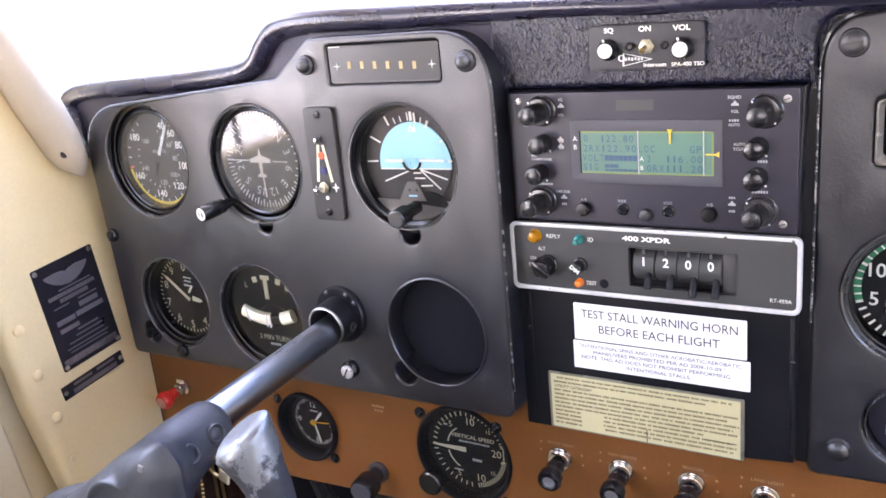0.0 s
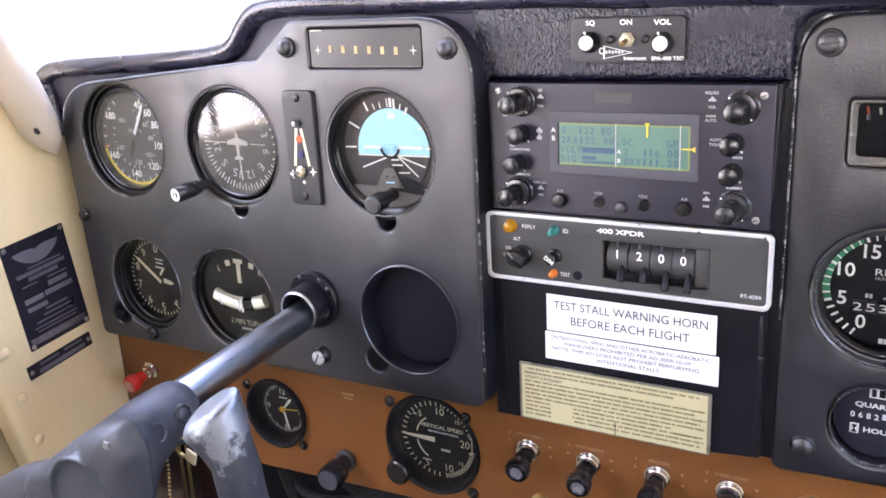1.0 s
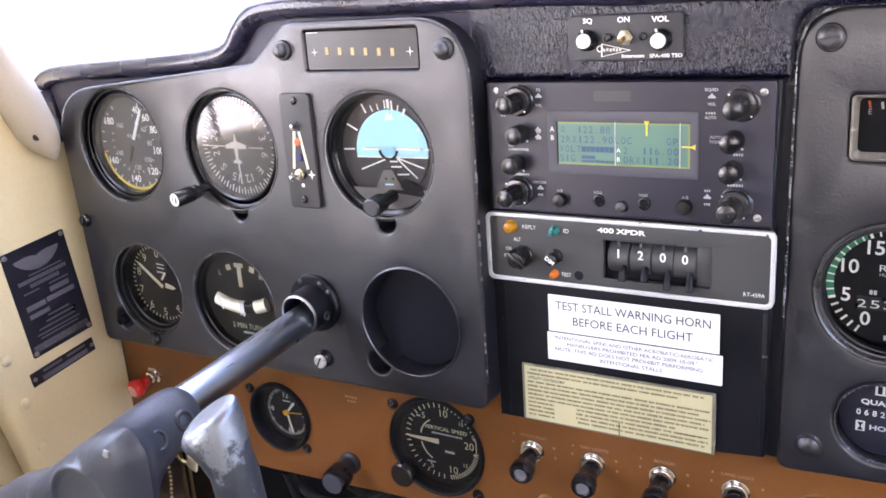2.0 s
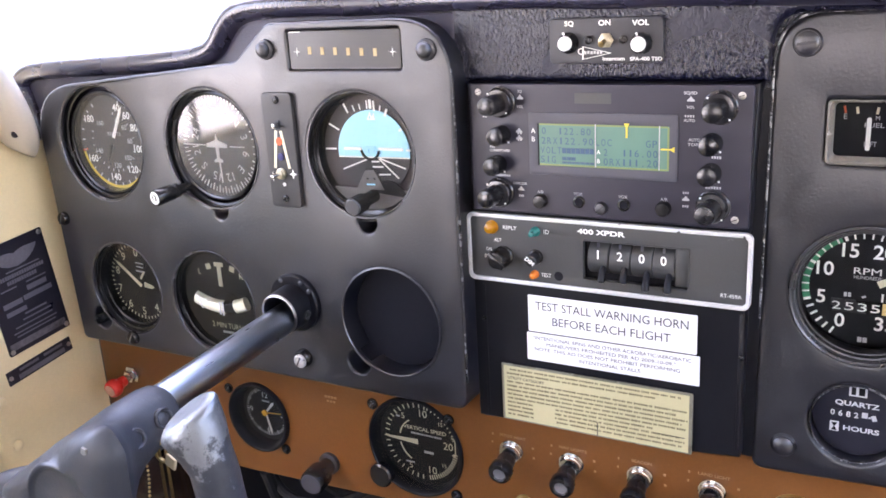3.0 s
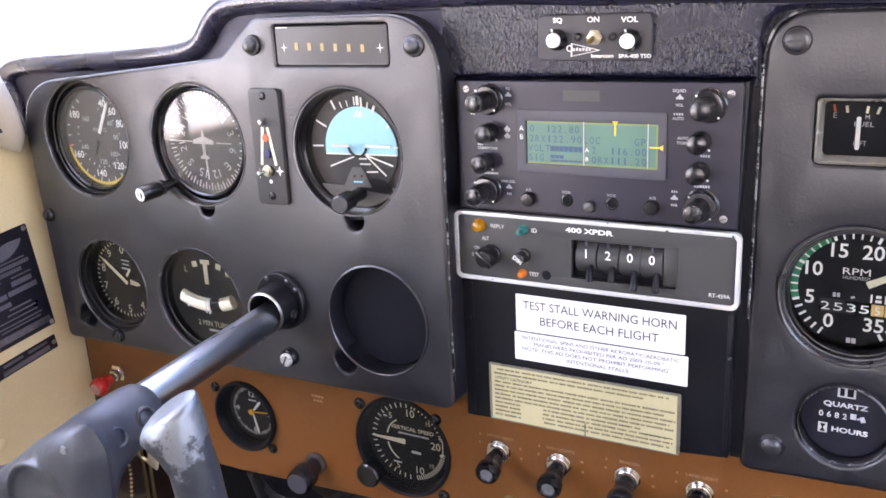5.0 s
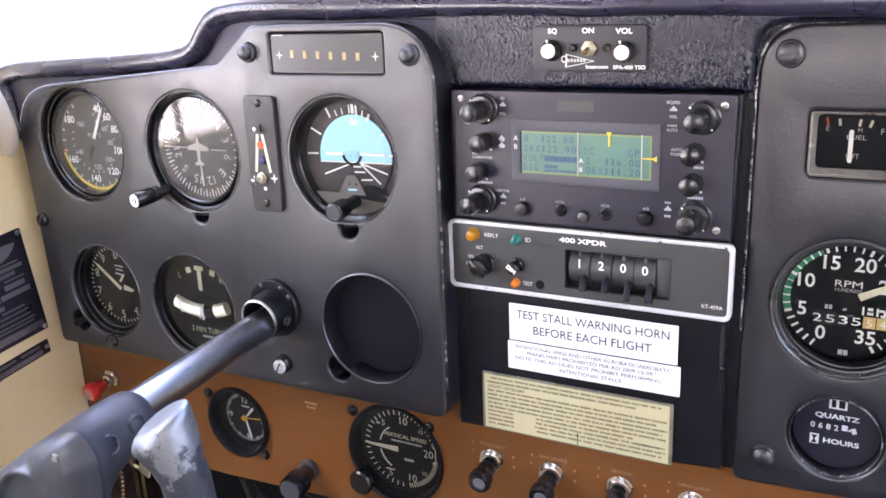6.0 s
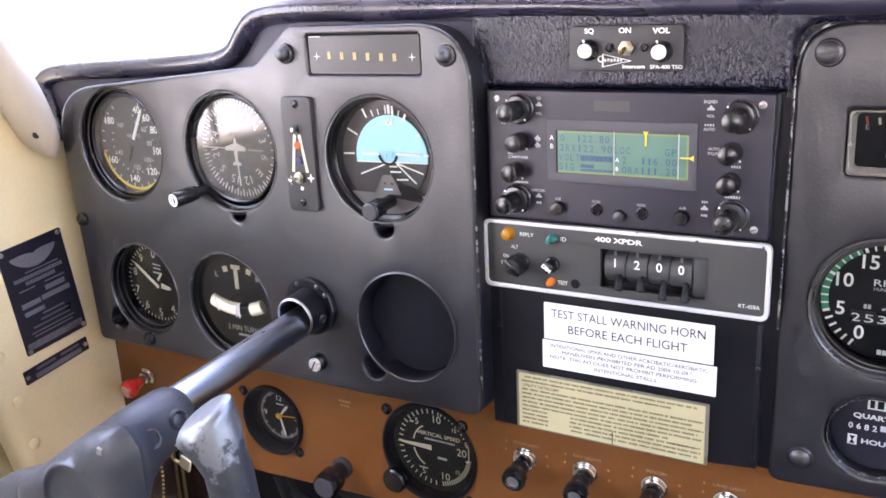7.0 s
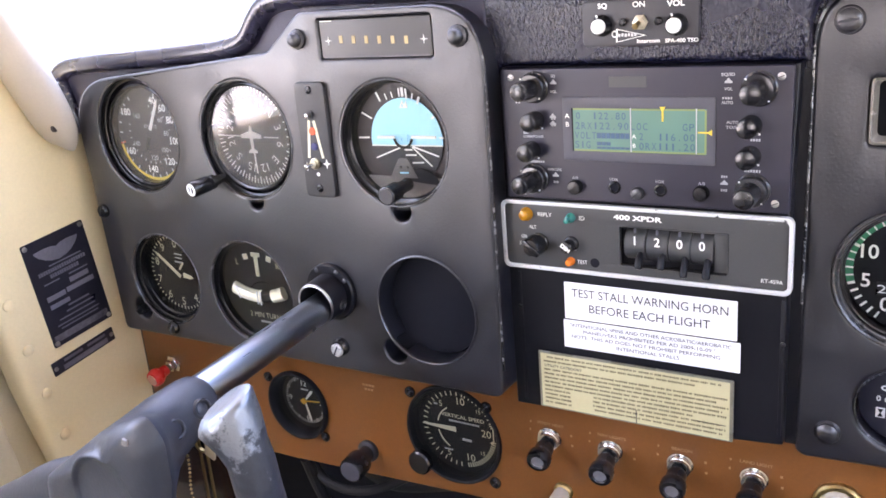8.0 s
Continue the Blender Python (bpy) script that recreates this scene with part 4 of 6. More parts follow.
def altimeter():
    (cx, cz), r = (-0.3685, -0.0780), 0.0310
    g, y = gauge("altimeter", "round black altimeter with ivory numerals and hands", cx, cz, r, 0.0155)
    letters("numeral", [(str(v), *polar(cx, cz, 36 * v, r * 0.76), 0.0062, 0, 0) for v in range(10) if v not in (1, 2, 3)] + [(str(v), *polar(cx, cz, 36 * v, r * 0.76), 0.0062, 0, 0) for v in (1, 2, 3)], y, AGED, g)
    part("tick_marks", ticks(cx, cz, [(7.2 * k, r * (0.90 if k % 5 else 0.88), r * 0.97, 0.0006) for k in range(50)], y), AGED, g)
    part("long_hand", pointer(cx, cz, 307, 0.004, r * 0.86, 0.0026, 0.0020, y - 0.002), AGED, g)
    part("short_hand", pointer(cx, cz, 100, -0.006, r * 0.52, 0.0038, 0.0028, y - 0.0014), AGED, g)
    part("small_hand", pointer(cx, cz, 38, -0.004, r * 0.38, 0.0016, 0.0016, y - 0.0012), AGED, g)
    part("legend", bars([(cx + 0.002, cz + 0.0085, 0.009, 0.0012, -4), (cx + 0.002, cz + 0.0120, 0.007, 0.0009, -4), (cx + 0.002, cz + 0.0150, 0.008, 0.0009, -4)], y), LEGEND, g)
    part("setting_knob", sweep([((-0.3975, FACE + 0.004, -0.1055), 0.0036, 0.0036), ((-0.3975, FACE - 0.004, -0.1058), 0.0040, 0.0040), ((-0.3975, FACE - 0.0050, -0.1058), 0.0030, 0.0030)], 20, 3), KNOB, g)


def turn_coordinator():
    (cx, cz), r = (-0.2806, -0.0794), 0.0355
    g, y = gauge("turn_indicator", "round black turn and slip indicator with white ball tube", cx, cz, r, 0.0110)
    part("needle", bars([(cx + 0.0005, cz + 0.0180, 0.0034, 0.0160, 0), (cx + 0.0005, cz + 0.0262, 0.0080, 0.0030, 0)], y - 0.0012, 0.0006), AGED, g, "ivory turn needle")
    part("index_marks", bars([(cx - 0.0105, cz + 0.0235, 0.0044, 0.0042, 15), (cx + 0.0115, cz + 0.0235, 0.0044, 0.0042, -15)], y), AGED, g)
    letters("word", [("L", cx - 0.0190, cz + 0.0190, 0.0042, 0, 0), ("R", cx + 0.0195, cz + 0.0190, 0.0042, 0, 0), ("2 MIN TURN", cx + 0.001, cz - 0.0204, 0.0040, 0.0290, 0)], y, AGED, g)
    part("maker_mark", bars([(cx + 0.001, cz - 0.0255, 0.010, 0.0016, 0)], y), LEGEND, g)
    curve = [((cx + x, y - 0.0022, cz - 0.0050 + 9.0 * x * x), 0.0030, 0.0050) for x in (-0.0230, -0.014, -0.005, 0.0035)]
    part("ball_tube", sweep(curve, 16, 5, True, (0, 0, 1)), material("milky tube", (0.80, 0.77, 0.60), 0.2, 0, 300, 0.06), g, "milky curved ball tube")
    part("ball", sweep([((cx + x, y - 0.0022, cz - 0.0050 + 9.0 * x * x), 0.0030, 0.0050) for x in (0.0042, 0.0085, 0.0130)], 16, 4), KNOB, g)
    part("ball_tube_end", sweep([((cx + x, y - 0.0022, cz - 0.0050 + 9.0 * x * x), 0.0030, 0.0050) for x in (0.0135, 0.0185, 0.0240)], 16, 4), material("milky tube end", (0.80, 0.77, 0.60), 0.2, 0, 300, 0.06), g)
    part("tube_rings", bars([(cx + 0.0010, cz - 0.0050, 0.0009, 0.0098, 0), (cx + 0.0040, cz - 0.0050, 0.0012, 0.0104, 0), (cx - 0.017, cz - 0.0026, 0.0009, 0.0096, 17)], y - 0.0056, 0.0006), LEGEND, g)
    part("arch_line", plate_at([ring(cx + 0.004, cz - 0.012, 0.0180, 30, 20, 160) + ring(cx + 0.004, cz - 0.012, 0.0172, 30, 160, 20)], y - 0.0001, 0.0003), KNOB, g)


airspeed_indicator()
heading_indicator()
attitude_indicator()
altimeter()
turn_coordinator()


def direction_selector():
    s = thing("light_selector", "narrow charcoal switch plate with red and blue indicator dots", "switch")
    plate = part("plate", plate_at([rounded(-0.2133, -0.0027, -0.1900, 0.0697, 0.003)], FACE - 0.0032, 0.0032, 0.0006), CHARCOAL, s)
    y = FACE - 0.0036
    for z in (0.0653, 0.0030):
        screw(s, -0.2017, FACE - 0.0032, z, 0.0025, KNOB, 40)
    part("slot", bars([(-0.2022, 0.0500, 0.0030, 0.0052, 0)], y), INK, s)
    part("slide_lever", box(-0.2030, -0.2006, y - 0.005, y, 0.0482, 0.0515, 0.0008), CHROME, s)
    for x, a in ((-0.2056, -8), (-0.1982, 10)):
        part("white_line", bars([(x, 0.0345, 0.0019, 0.0240, a)], y), AGED, s)
    part("red_dot", at(lathe([(0.0025, 0), (0.0023, -0.0007), (0, -0.0010)], 20), -0.2020, y, 0.0397), RED_INK, s)
    part("blue_dot", at(lathe([(0.0025, 0), (0.0023, -0.0007), (0, -0.0010)], 20), -0.2018, y, 0.0300), BLUE_INK, s)
    for x, z in ((-0.2098, 0.0170), (-0.1938, 0.0192)):
        part("star", four_points(x, z, 0.0030, 0.0010, y), WHITE, s)
    part("white_dot", at(lathe([(0.0013, 0), (0, -0.0003)], 14), -0.2016, y + 0.0002, 0.0122), WHITE, s)
    nut = part("toggle_nut", at(lathe([(0.0036, 0), (0.0036, -0.0014), (0.0026, -0.0018), (0.0026, -0.0030), (0, -0.0030)], 16), -0.2025, y, 0.0192), OLD_BRASS, s)
    part("toggle", sweep([((-0.2025, y - 0.002, 0.0192), 0.0010, 0.0010), ((-0.2036, y - 0.005, 0.0188), 0.0013, 0.0013), ((-0.2048, y - 0.0075, 0.0184), 0.0017, 0.0017), ((-0.2051, y - 0.0080, 0.0183), 0.0010, 0.0010)], 14, 3), CHROME, nut)


direction_selector()


# ---- radio ----
def navcom_radio():
    r = thing("navcom_radio", "charcoal navigation radio with a lit green text screen", "radio")
    f = -0.0008
    part("body", plate_at([rounded(-0.0757, 0.0018, 0.0778, 0.0738, 0.0012)], f, 0.004, 0.0006), RADIO, r)
    part("case", box(-0.0745, 0.0765, 0.0032, 0.05, 0.003, 0.0728), SHELL_DARK, r)
    part("screen_surround", plate_at([rounded(-0.0395, 0.0246, 0.0420, 0.0588, 0.0008), rounded(-0.0342, 0.0298, 0.0376, 0.0529, 0.0004)], f - 0.0008, 0.0008, 0.0002), BEZEL, r, "grey screen surround")
    part("screen", bars([(0.0017, 0.04135, 0.0722, 0.0235, 0)], f - 0.0003, 0.0003), LCD, r, "green liquid crystal screen")
    # backlight glow at the screen's borders, painted as plain yellow-green strips
    glow = material("yellow-green screen edge", (0.185, 0.245, 0.085), 0.35, 0, 60, 0.1)
    for row in ((0.0017, 0.0525, 0.0700, 0.0011, 0), (0.0017, 0.0304, 0.0700, 0.0009, 0), (0.0372, 0.0413, 0.0012, 0.0222, 0)):
        part("screen_edge", bars([row], f - 0.0006, 0.0002), glow, r, "yellow-green strip painted for the screen's edge glow")
    # dark bar paints the surround's shadow on the screen's left edge
    part("screen_shade", bars([(-0.0340, 0.0413, 0.0008, 0.0232, 0)], f - 0.0006, 0.0002), DIAL, r)
    y = f - 0.0007
    rows = [("0  122.80", -0.0178, 0.0490, 0.0285), ("2RX122.90LOC", -0.0122, 0.0437, 0.0405), ("GP", 0.0286, 0.0437, 0.0068), ("VOLT", -0.0265, 0.0385, 0.0130), ("2", 0.0042, 0.0385, 0.0026), ("116.00", 0.0225, 0.0385, 0.0195), ("SIG", -0.0282, 0.0335, 0.0095), ("0RX111.20", 0.0175, 0.0335, 0.0298)]
    for body, x, z, w in rows:
        pitch = w / len(body)
        part("screen_text", words([(ch, x - w / 2 + pitch * (i + 0.5), z, 0.0036, pitch * (0.20 if ch in ".I" else 0.26 if ch == "1" else 0.70), 0) for i, ch in enumerate(body) if ch != " "], y - 0.0002), LCD_INK, r, "blue-grey screen characters")
    seg = [(-0.0190 + 0.0026 * i, 0.0385, 0.0023, 0.0029, 0) for i in range(7)] + [(-0.0190 + 0.0026 * i, 0.0342, 0.0023, 0.0018, 0) for i in range(3)] + [(-0.0190 + 0.0026 * i, 0.0320, 0.0023, 0.0010, 0) for i in range(7)]
    for one in seg:
        part("level_bar", bars([one], y - 0.0002), LCD_INK, r)
    for x in (-0.0014, 0.0326):
        part("screen_divider", bars([(x, 0.0417, 0.0005, 0.0230, 0)], y - 0.0003), RADIO_INK, r)
    part("deviation_pointer", plate_at([[(0.0151, 0.0465), (0.0160, 0.0465), (0.0160, 0.0520), (0.0170, 0.0540), (0.0141, 0.0540), (0.0151, 0.0520)]], y - 0.0006, 0.0004), YELLOW, r)
    part("deviation_pointer", plate_at([[(0.0334, 0.0409), (0.0334, 0.0416), (0.0385, 0.0416), (0.0404, 0.0428), (0.0404, 0.0398), (0.0385, 0.0409)]], y - 0.0006, 0.0004), YELLOW, r)
    letters("side_letter", [("A", -0.0366, 0.0489, 0.0026, 0, 0), ("B", -0.0366, 0.0443, 0.0026, 0, 0), ("A", 0.0004, 0.0385, 0.0022, 0, 0), ("B", 0.0004, 0.0337, 0.0022, 0, 0)], y - 0.0004, WHITE, r)
    for x, z in ((-0.0697, 0.0693), (0.0722, 0.0686), (0.0710, 0.0066)):
        screw(r, x, f, z, 0.0019, STEEL, 20, "screw", "small steel screw", 0.3)
    for x, z in ((-0.0556, 0.0640), (-0.0580, 0.0133), (0.0624, 0.0630), (0.0603, 0.0130)):
        k = part("dual_knob", at(lathe([(0.0086, 0), (0.0086, -0.0012), (0.0079, -0.0018), (0.0078, -0.0050), (0.0072, -0.0058), (0.0050, -0.0060), (0, -0.0060)], 36), x, f, z), SKIRT, r, "black stacked tuning knob with a smoky skirt")
        knob(k, x, f - 0.005, z, 0.0054, 0.0148, KNOB, "inner_knob", "", 16, KNOB_CAP)
        part("index_dots", bars([(x - 0.0050, z - 0.0056, 0.0009, 0.0009, 0), (x + 0.0055, z - 0.0052, 0.0008, 0.0008, 0), (x - 0.0052, z + 0.0052, 0.0008, 0.0008, 0)], f - 0.0064), WHITE, k)
    for x, z in ((-0.0556, 0.0460), (-0.0586, 0.0293), (0.0590, 0.0452), (0.0588, 0.0301)):
        k = knob(r, x, f, z, 0.0053, 0.0105, KNOB, "knob", "black fluted knob", 18, KNOB_CAP)
        part("index_dot", bars([(x + 0.0040, z - 0.0042, 0.0009, 0.0009, 0)], f - 0.0012), WHITE, k)
    for x, z in ((-0.0333, 0.0098), (0.0353, 0.0102)):
        part("button", at(lathe([(0.0040, 0), (0.0040, -0.003), (0.0034, -0.0042), (0, -0.0044)], 24), x, f, z), KNOB, r)
    for x, z in ((-0.0111, 0.0105), (0.0139, 0.0104)):
        j = part("jack_nut", at(lathe([(0.0034, 0.0001), (0.0034, -0.0008), (0.0026, -0.0011), (0.0022, -0.0008), (0.0022, 0.0)], 20), x, f, z), KNOB, r)
        part("jack_hole", at(lathe([(0.0023, -0.0003), (0, -0.0003)], 20), x, f, z), VOID, j)
    screw(r, 0.0016, f, 0.0080, 0.0035, DARK_STEEL, 40, "locking_screw", "dark slotted locking screw", 0.9)
    tags = [(-0.0452, 0.0470, 0.0030, 0.0010), (-0.0452, 0.0434, 0.0030, 0.0010), (-0.0620, 0.0390, 0.0034, 0.0010), (-0.0560, 0.0229, 0.0090, 0.0011), (-0.0452, 0.0118, 0.0032, 0.0010), (-0.0660, 0.0560, 0.0030, 0.0010),
            (0.0473, 0.0583, 0.0052, 0.0010), (0.0610, 0.0380, 0.0050, 0.0010), (0.0600, 0.0226, 0.0080, 0.0010), (0.0464, 0.0191, 0.0034, 0.0010), (0.0463, 0.0121, 0.0034, 0.0010)]
    for x, z, w, h in tags:
        part("lettering", dashes(x, z, w, 0.0013, round(x * 1e4), f - 0.0003), RADIO_INK, r)
    letters("word", [("SQ", -0.0443, 0.0699, 0.0014, 0, 0), ("VOL", -0.0444, 0.0616, 0.0014, 0, 0), ("COMM/POWER", -0.0574, 0.0370, 0.0014, 0.0125, 0), ("100K/25K", -0.0454, 0.0189, 0.0014, 0.0084, 0), ("SQ/ID", 0.0476, 0.0698, 0.0014, 0.0066, 0), ("VOL", 0.0478, 0.0628, 0.0014, 0, 0), ("AUTO", 0.0473, 0.0562, 0.0014, 0.0056, 0), ("AUTO", 0.0500, 0.0465, 0.0014, 0.0058, 0), ("TO/FR", 0.0504, 0.0441, 0.0014, 0.0072, 0)], f - 0.0003, RADIO_INK, r, 0.03)
    letters("word", [("A/B", -0.0336, 0.0148, 0.0016, 0, 0), ("VOX", -0.0116, 0.0149, 0.0016, 0, 0), ("VOX", 0.0135, 0.0149, 0.0016, 0, 0), ("A/B", 0.0352, 0.0150, 0.0016, 0, 0)], f - 0.0003, RADIO_INK, r)
    for x, z in ((-0.0443, 0.0668), (-0.0454, 0.0486), (-0.0454, 0.0448), (-0.0452, 0.0160), (0.0478, 0.0668), (0.0464, 0.0162)):
        part("push_symbol", plate_at([[(x - 0.0018, z - 0.0012), (x + 0.0018, z - 0.0012), (x + 0.0018, z - 0.0004), (x + 0.0009, z + 0.0002), (x, z + 0.0014), (x - 0.0009, z + 0.0002), (x - 0.0018, z - 0.0004)]], f - 0.0003, 0.0003), RADIO_INK, r)
    part("dark_label", bars([(-0.003, 0.0665, 0.020, 0.0055, 0)], f - 0.0002, 0.0002), XPDR, r)


navcom_radio()


def transponder():
    t = thing("transponder", "grey-black transponder with a worn silver border and code wheels", "radio")
    f = 0.0
    out, inn = rounded(-0.0808, -0.0412, 0.0803, -0.0002, 0.004, 7), rounded(-0.0786, -0.0388, 0.0781, -0.0024, 0.0026, 7)
    part("border", plate_at([out, inn], f - 0.0012, 0.004, 0.0004), SILVER, t, "worn silver border")
    win = rounded(-0.0093, -0.0335, 0.0482, -0.0115, 0.0006)
    part("face", plate_at([rounded(-0.0787, -0.0389, 0.0782, -0.0023, 0.0026, 7), win], f, 0.003, 0.0001), XPDR, t)
    part("case", box(-0.078, 0.0775, 0.012, 0.05, -0.039, -0.002), DIAL, t)
    part("window_frame", plate_at([rounded(-0.0100, -0.0342, 0.0489, -0.0108, 0.001), win], f - 0.0006, 0.0012, 0.0002), XPDR, t)
    part("window_well", box(-0.0105, 0.0495, 0.0105, 0.0118, -0.035, -0.0105), XPDR, t)
    for i, (x, ch) in enumerate(zip((-0.0011, 0.0112, 0.0233, 0.0351), "1200")):
        wheel = part("code_wheel", at(lathe([(0.0, -0.0058), (0.0088, -0.0058), (0.0092, -0.0054), (0.0092, 0.0054), (0.0088, 0.0058), (0, 0.0058)], 36), x, 0.0085, -0.0222, 0, 0, 90), XPDR, t, "dark grey thumbwheel with a white digit")
        part("digit", words([(ch, x + 0.0004, -0.0186, 0.0048, 0, 0)], -0.0008, 0.02), WHITE, wheel)
        drop = (-0.0320, -0.0312, -0.0342, -0.0340)[i]
        part("lever", sweep([((x + 0.0030, 0.002, -0.0265), 0.0024, 0.0016), ((x + 0.0034, -0.0025, drop + 0.004), 0.0022, 0.0018), ((x + 0.0036, -0.0048, drop), 0.0022, 0.0022), ((x + 0.0036, -0.0054, drop - 0.0012), 0.0016, 0.0014)], 12, 4, True, (1, 0, 0)), SHELL_DARK, wheel, "code wheel lever")
        part("index_mark", bars([(x + 0.0005, -0.0132, 0.0014, 0.0026, 0)], -0.0004), BEZEL, wheel)
    for nm, x, z, r, m in (("reply_lamp", -0.0649, -0.0082, 0.0036, AMBER_LENS), ("ident_lamp", -0.0377, -0.0086, 0.0026, GREEN_LENS), ("test_lamp", -0.0385, -0.0342, 0.0022, ORANGE_LENS)):
        part(nm, at(lathe([(r * 1.12, 0), (r * 1.12, -0.0010), (r, -0.0012), (r, -0.0028), (r * 0.8, -0.0045), (r * 0.4, -0.0052), (0, -0.0054)], 24), x, f, z), m, t)
    part("ident_stem", at(lathe([(0.0014, 0), (0.0014, -0.006), (0, -0.0065)], 14), -0.0374, f - 0.002, -0.0086), GREEN_LENS, t)
    k = part("mode_knob", at(lathe([(0.0062, 0), (0.0062, -0.0015), (0.0056, -0.002), (0.0052, -0.011), (0.0046, -0.0118), (0, -0.012)], 10), -0.0578, f, -0.0250), KNOB, t, "black pointed mode knob")
    part("pointer", at(box(-0.0062, 0.0062, -0.0125, -0.002, -0.0017, 0.0017, 0.0006), -0.0578, f, -0.0250, 0, 40, 0), KNOB, k)
    d = part("dim_knob", at(lathe([(0.0045, 0), (0.0042, -0.0015), (0.0034, -0.002), (0.0034, -0.008), (0.0028, -0.0086), (0, -0.0088)], 18), -0.0378, f, -0.0238), KNOB, t)
    part("dim_label", words([("DIM", -0.0378, -0.0238, 0.0023, 0.0060, -35)], f - 0.0091, 0.05), WHITE, d)
    part("test_hole", at(lathe([(0.0027, -0.0002), (0, -0.0002)], 20), -0.0240, f - 0.0002, -0.0338), VOID, t, "black test jack hole")
    part("wheel_spacer", box(0.0412, 0.0482, 0.0010, 0.0100, -0.0330, -0.0120, 0.0006), XPDR, t)
    letters("word", [("REPLY", -0.0535, -0.0078, 0.0022, 0.0085, 0), ("ID", -0.0310, -0.0084, 0.0024, 0.0032, 0), ("ALT", -0.0613, -0.0157, 0.0021, 0.0045, 0), ("ON", -0.0671, -0.0217, 0.0020, 0.0034, 0), ("SBY", -0.0680, -0.0260, 0.0020, 0.0044, 0), ("TEST", -0.0316, -0.0341, 0.0022, 0.0060, 0), ("RT-459A", 0.0706, -0.0342, 0.0021, 0.0105, 0)], f - 0.0003, WHITE, t)
    part("model_lettering", words([("400 XPDR", 0.0009, -0.0062, 0.0026, 0.0270, 0)], f - 0.0003, 0.05), WHITE, t, "wide white model lettering")


transponder()


def sticker(name, label, x0, z0, x1, z1, mat, y):
    s = thing(name, label, "sticker")
    part("sheet", plate_at([rounded(x0, z0, x1, z1, 0.0005)], y, 0.0005, 0.0001), mat, s)
    return s


SY = PLATE - 0.0022
s = sticker("stall_horn_sticker", "white sticker with black capitals about the stall horn", -0.0452, -0.0714, 0.0531, -0.0487, PAPER, SY)
part("print", words([("TEST STALL WARNING HORN", 0.0040, -0.0548, 0.0050, 0.0890, 0), ("BEFORE EACH FLIGHT", 0.0045, -0.0637, 0.0050, 0.0690, 0)], SY - 0.0002), INK, s)
s = sticker("spin_sticker", "white sticker with four lines of small grey print", -0.0464, -0.0897, 0.0550, -0.0722, PAPER, SY)
part("print", words([('"INTENTIONAL SPINS AND OTHER ACROBATIC/AEROBATIC', 0.0040, -0.0752, 0.0021, 0.0930, 0), ('MANEUVERS PROHIBITED PER AD 2009-10-09."', 0.0040, -0.0787, 0.0021, 0.0760, 0), ("NOTE: THIS AD DOES NOT PROHIBIT PERFORMING", 0.0015, -0.0822, 0.0021, 0.0860, 0), ("INTENTIONAL STALLS.", 0.0045, -0.0860, 0.0021, 0.0370, 0)], SY - 0.0002), INK_GREY, s)
s = sticker("limitations_placard", "yellowed cream placard with dense olive print", -0.0632, -0.1318, 0.0506, -0.0958, CREAM_PAPER, SY)
# laminate border, its colour darkened to carry the placard's edge shadows
part("laminate_edge", plate_at([rounded(-0.0640, -0.1322, 0.0520, -0.0948, 0.001), rounded(-0.0626, -0.1316, 0.0500, -0.0962)], SY - 0.0004, 0.0012, 0.0003), material("shadow-darkened laminate", (0.17, 0.16, 0.12), 0.3, 0, 500, 0.3), s, "laminate edge darkened for the placard's edge shadow")
rng = random.Random(4)
rows = []
for i in range(12):
    z = -0.0985 - 0.00272 * i
    if i == 2:
        continue
    x, end = -0.0605 + (0.002 if i in (0,) else 0), (0.046, 0.030, 0, 0.048, 0.042, 0.049, 0.046, 0.048, 0.030, 0.044, 0.048, 0.046)[i]
    while x < end:
        for _ in range(rng.randint(2, 9)):
            w = rng.uniform(0.0005, 0.0009)
            if not (8 <= i and -0.044 < x < -0.030) and x < end:
                rows.append((x + w / 2, z, w, rng.uniform(0.0008, 0.0012), 0))
            x += w + 0.00032
        x += rng.choice((0.0006, 0.0006, 0.0007, 0.0008, 0.0012))
part("small_print", bars(rows, SY - 0.0002), OLIVE_INK, s)
part("heading", words([("UTILITY CATEGORY", -0.0480, -0.1039, 0.0016, 0.0240, 0)], SY - 0.0002, 0.03), INK, s)
part("divider", bars([(-0.0030, -0.1275, 0.0005, 0.0085, 0), (0.039, -0.1228, 0.018, 0.0004, 0)], SY - 0.0002), INK, s)


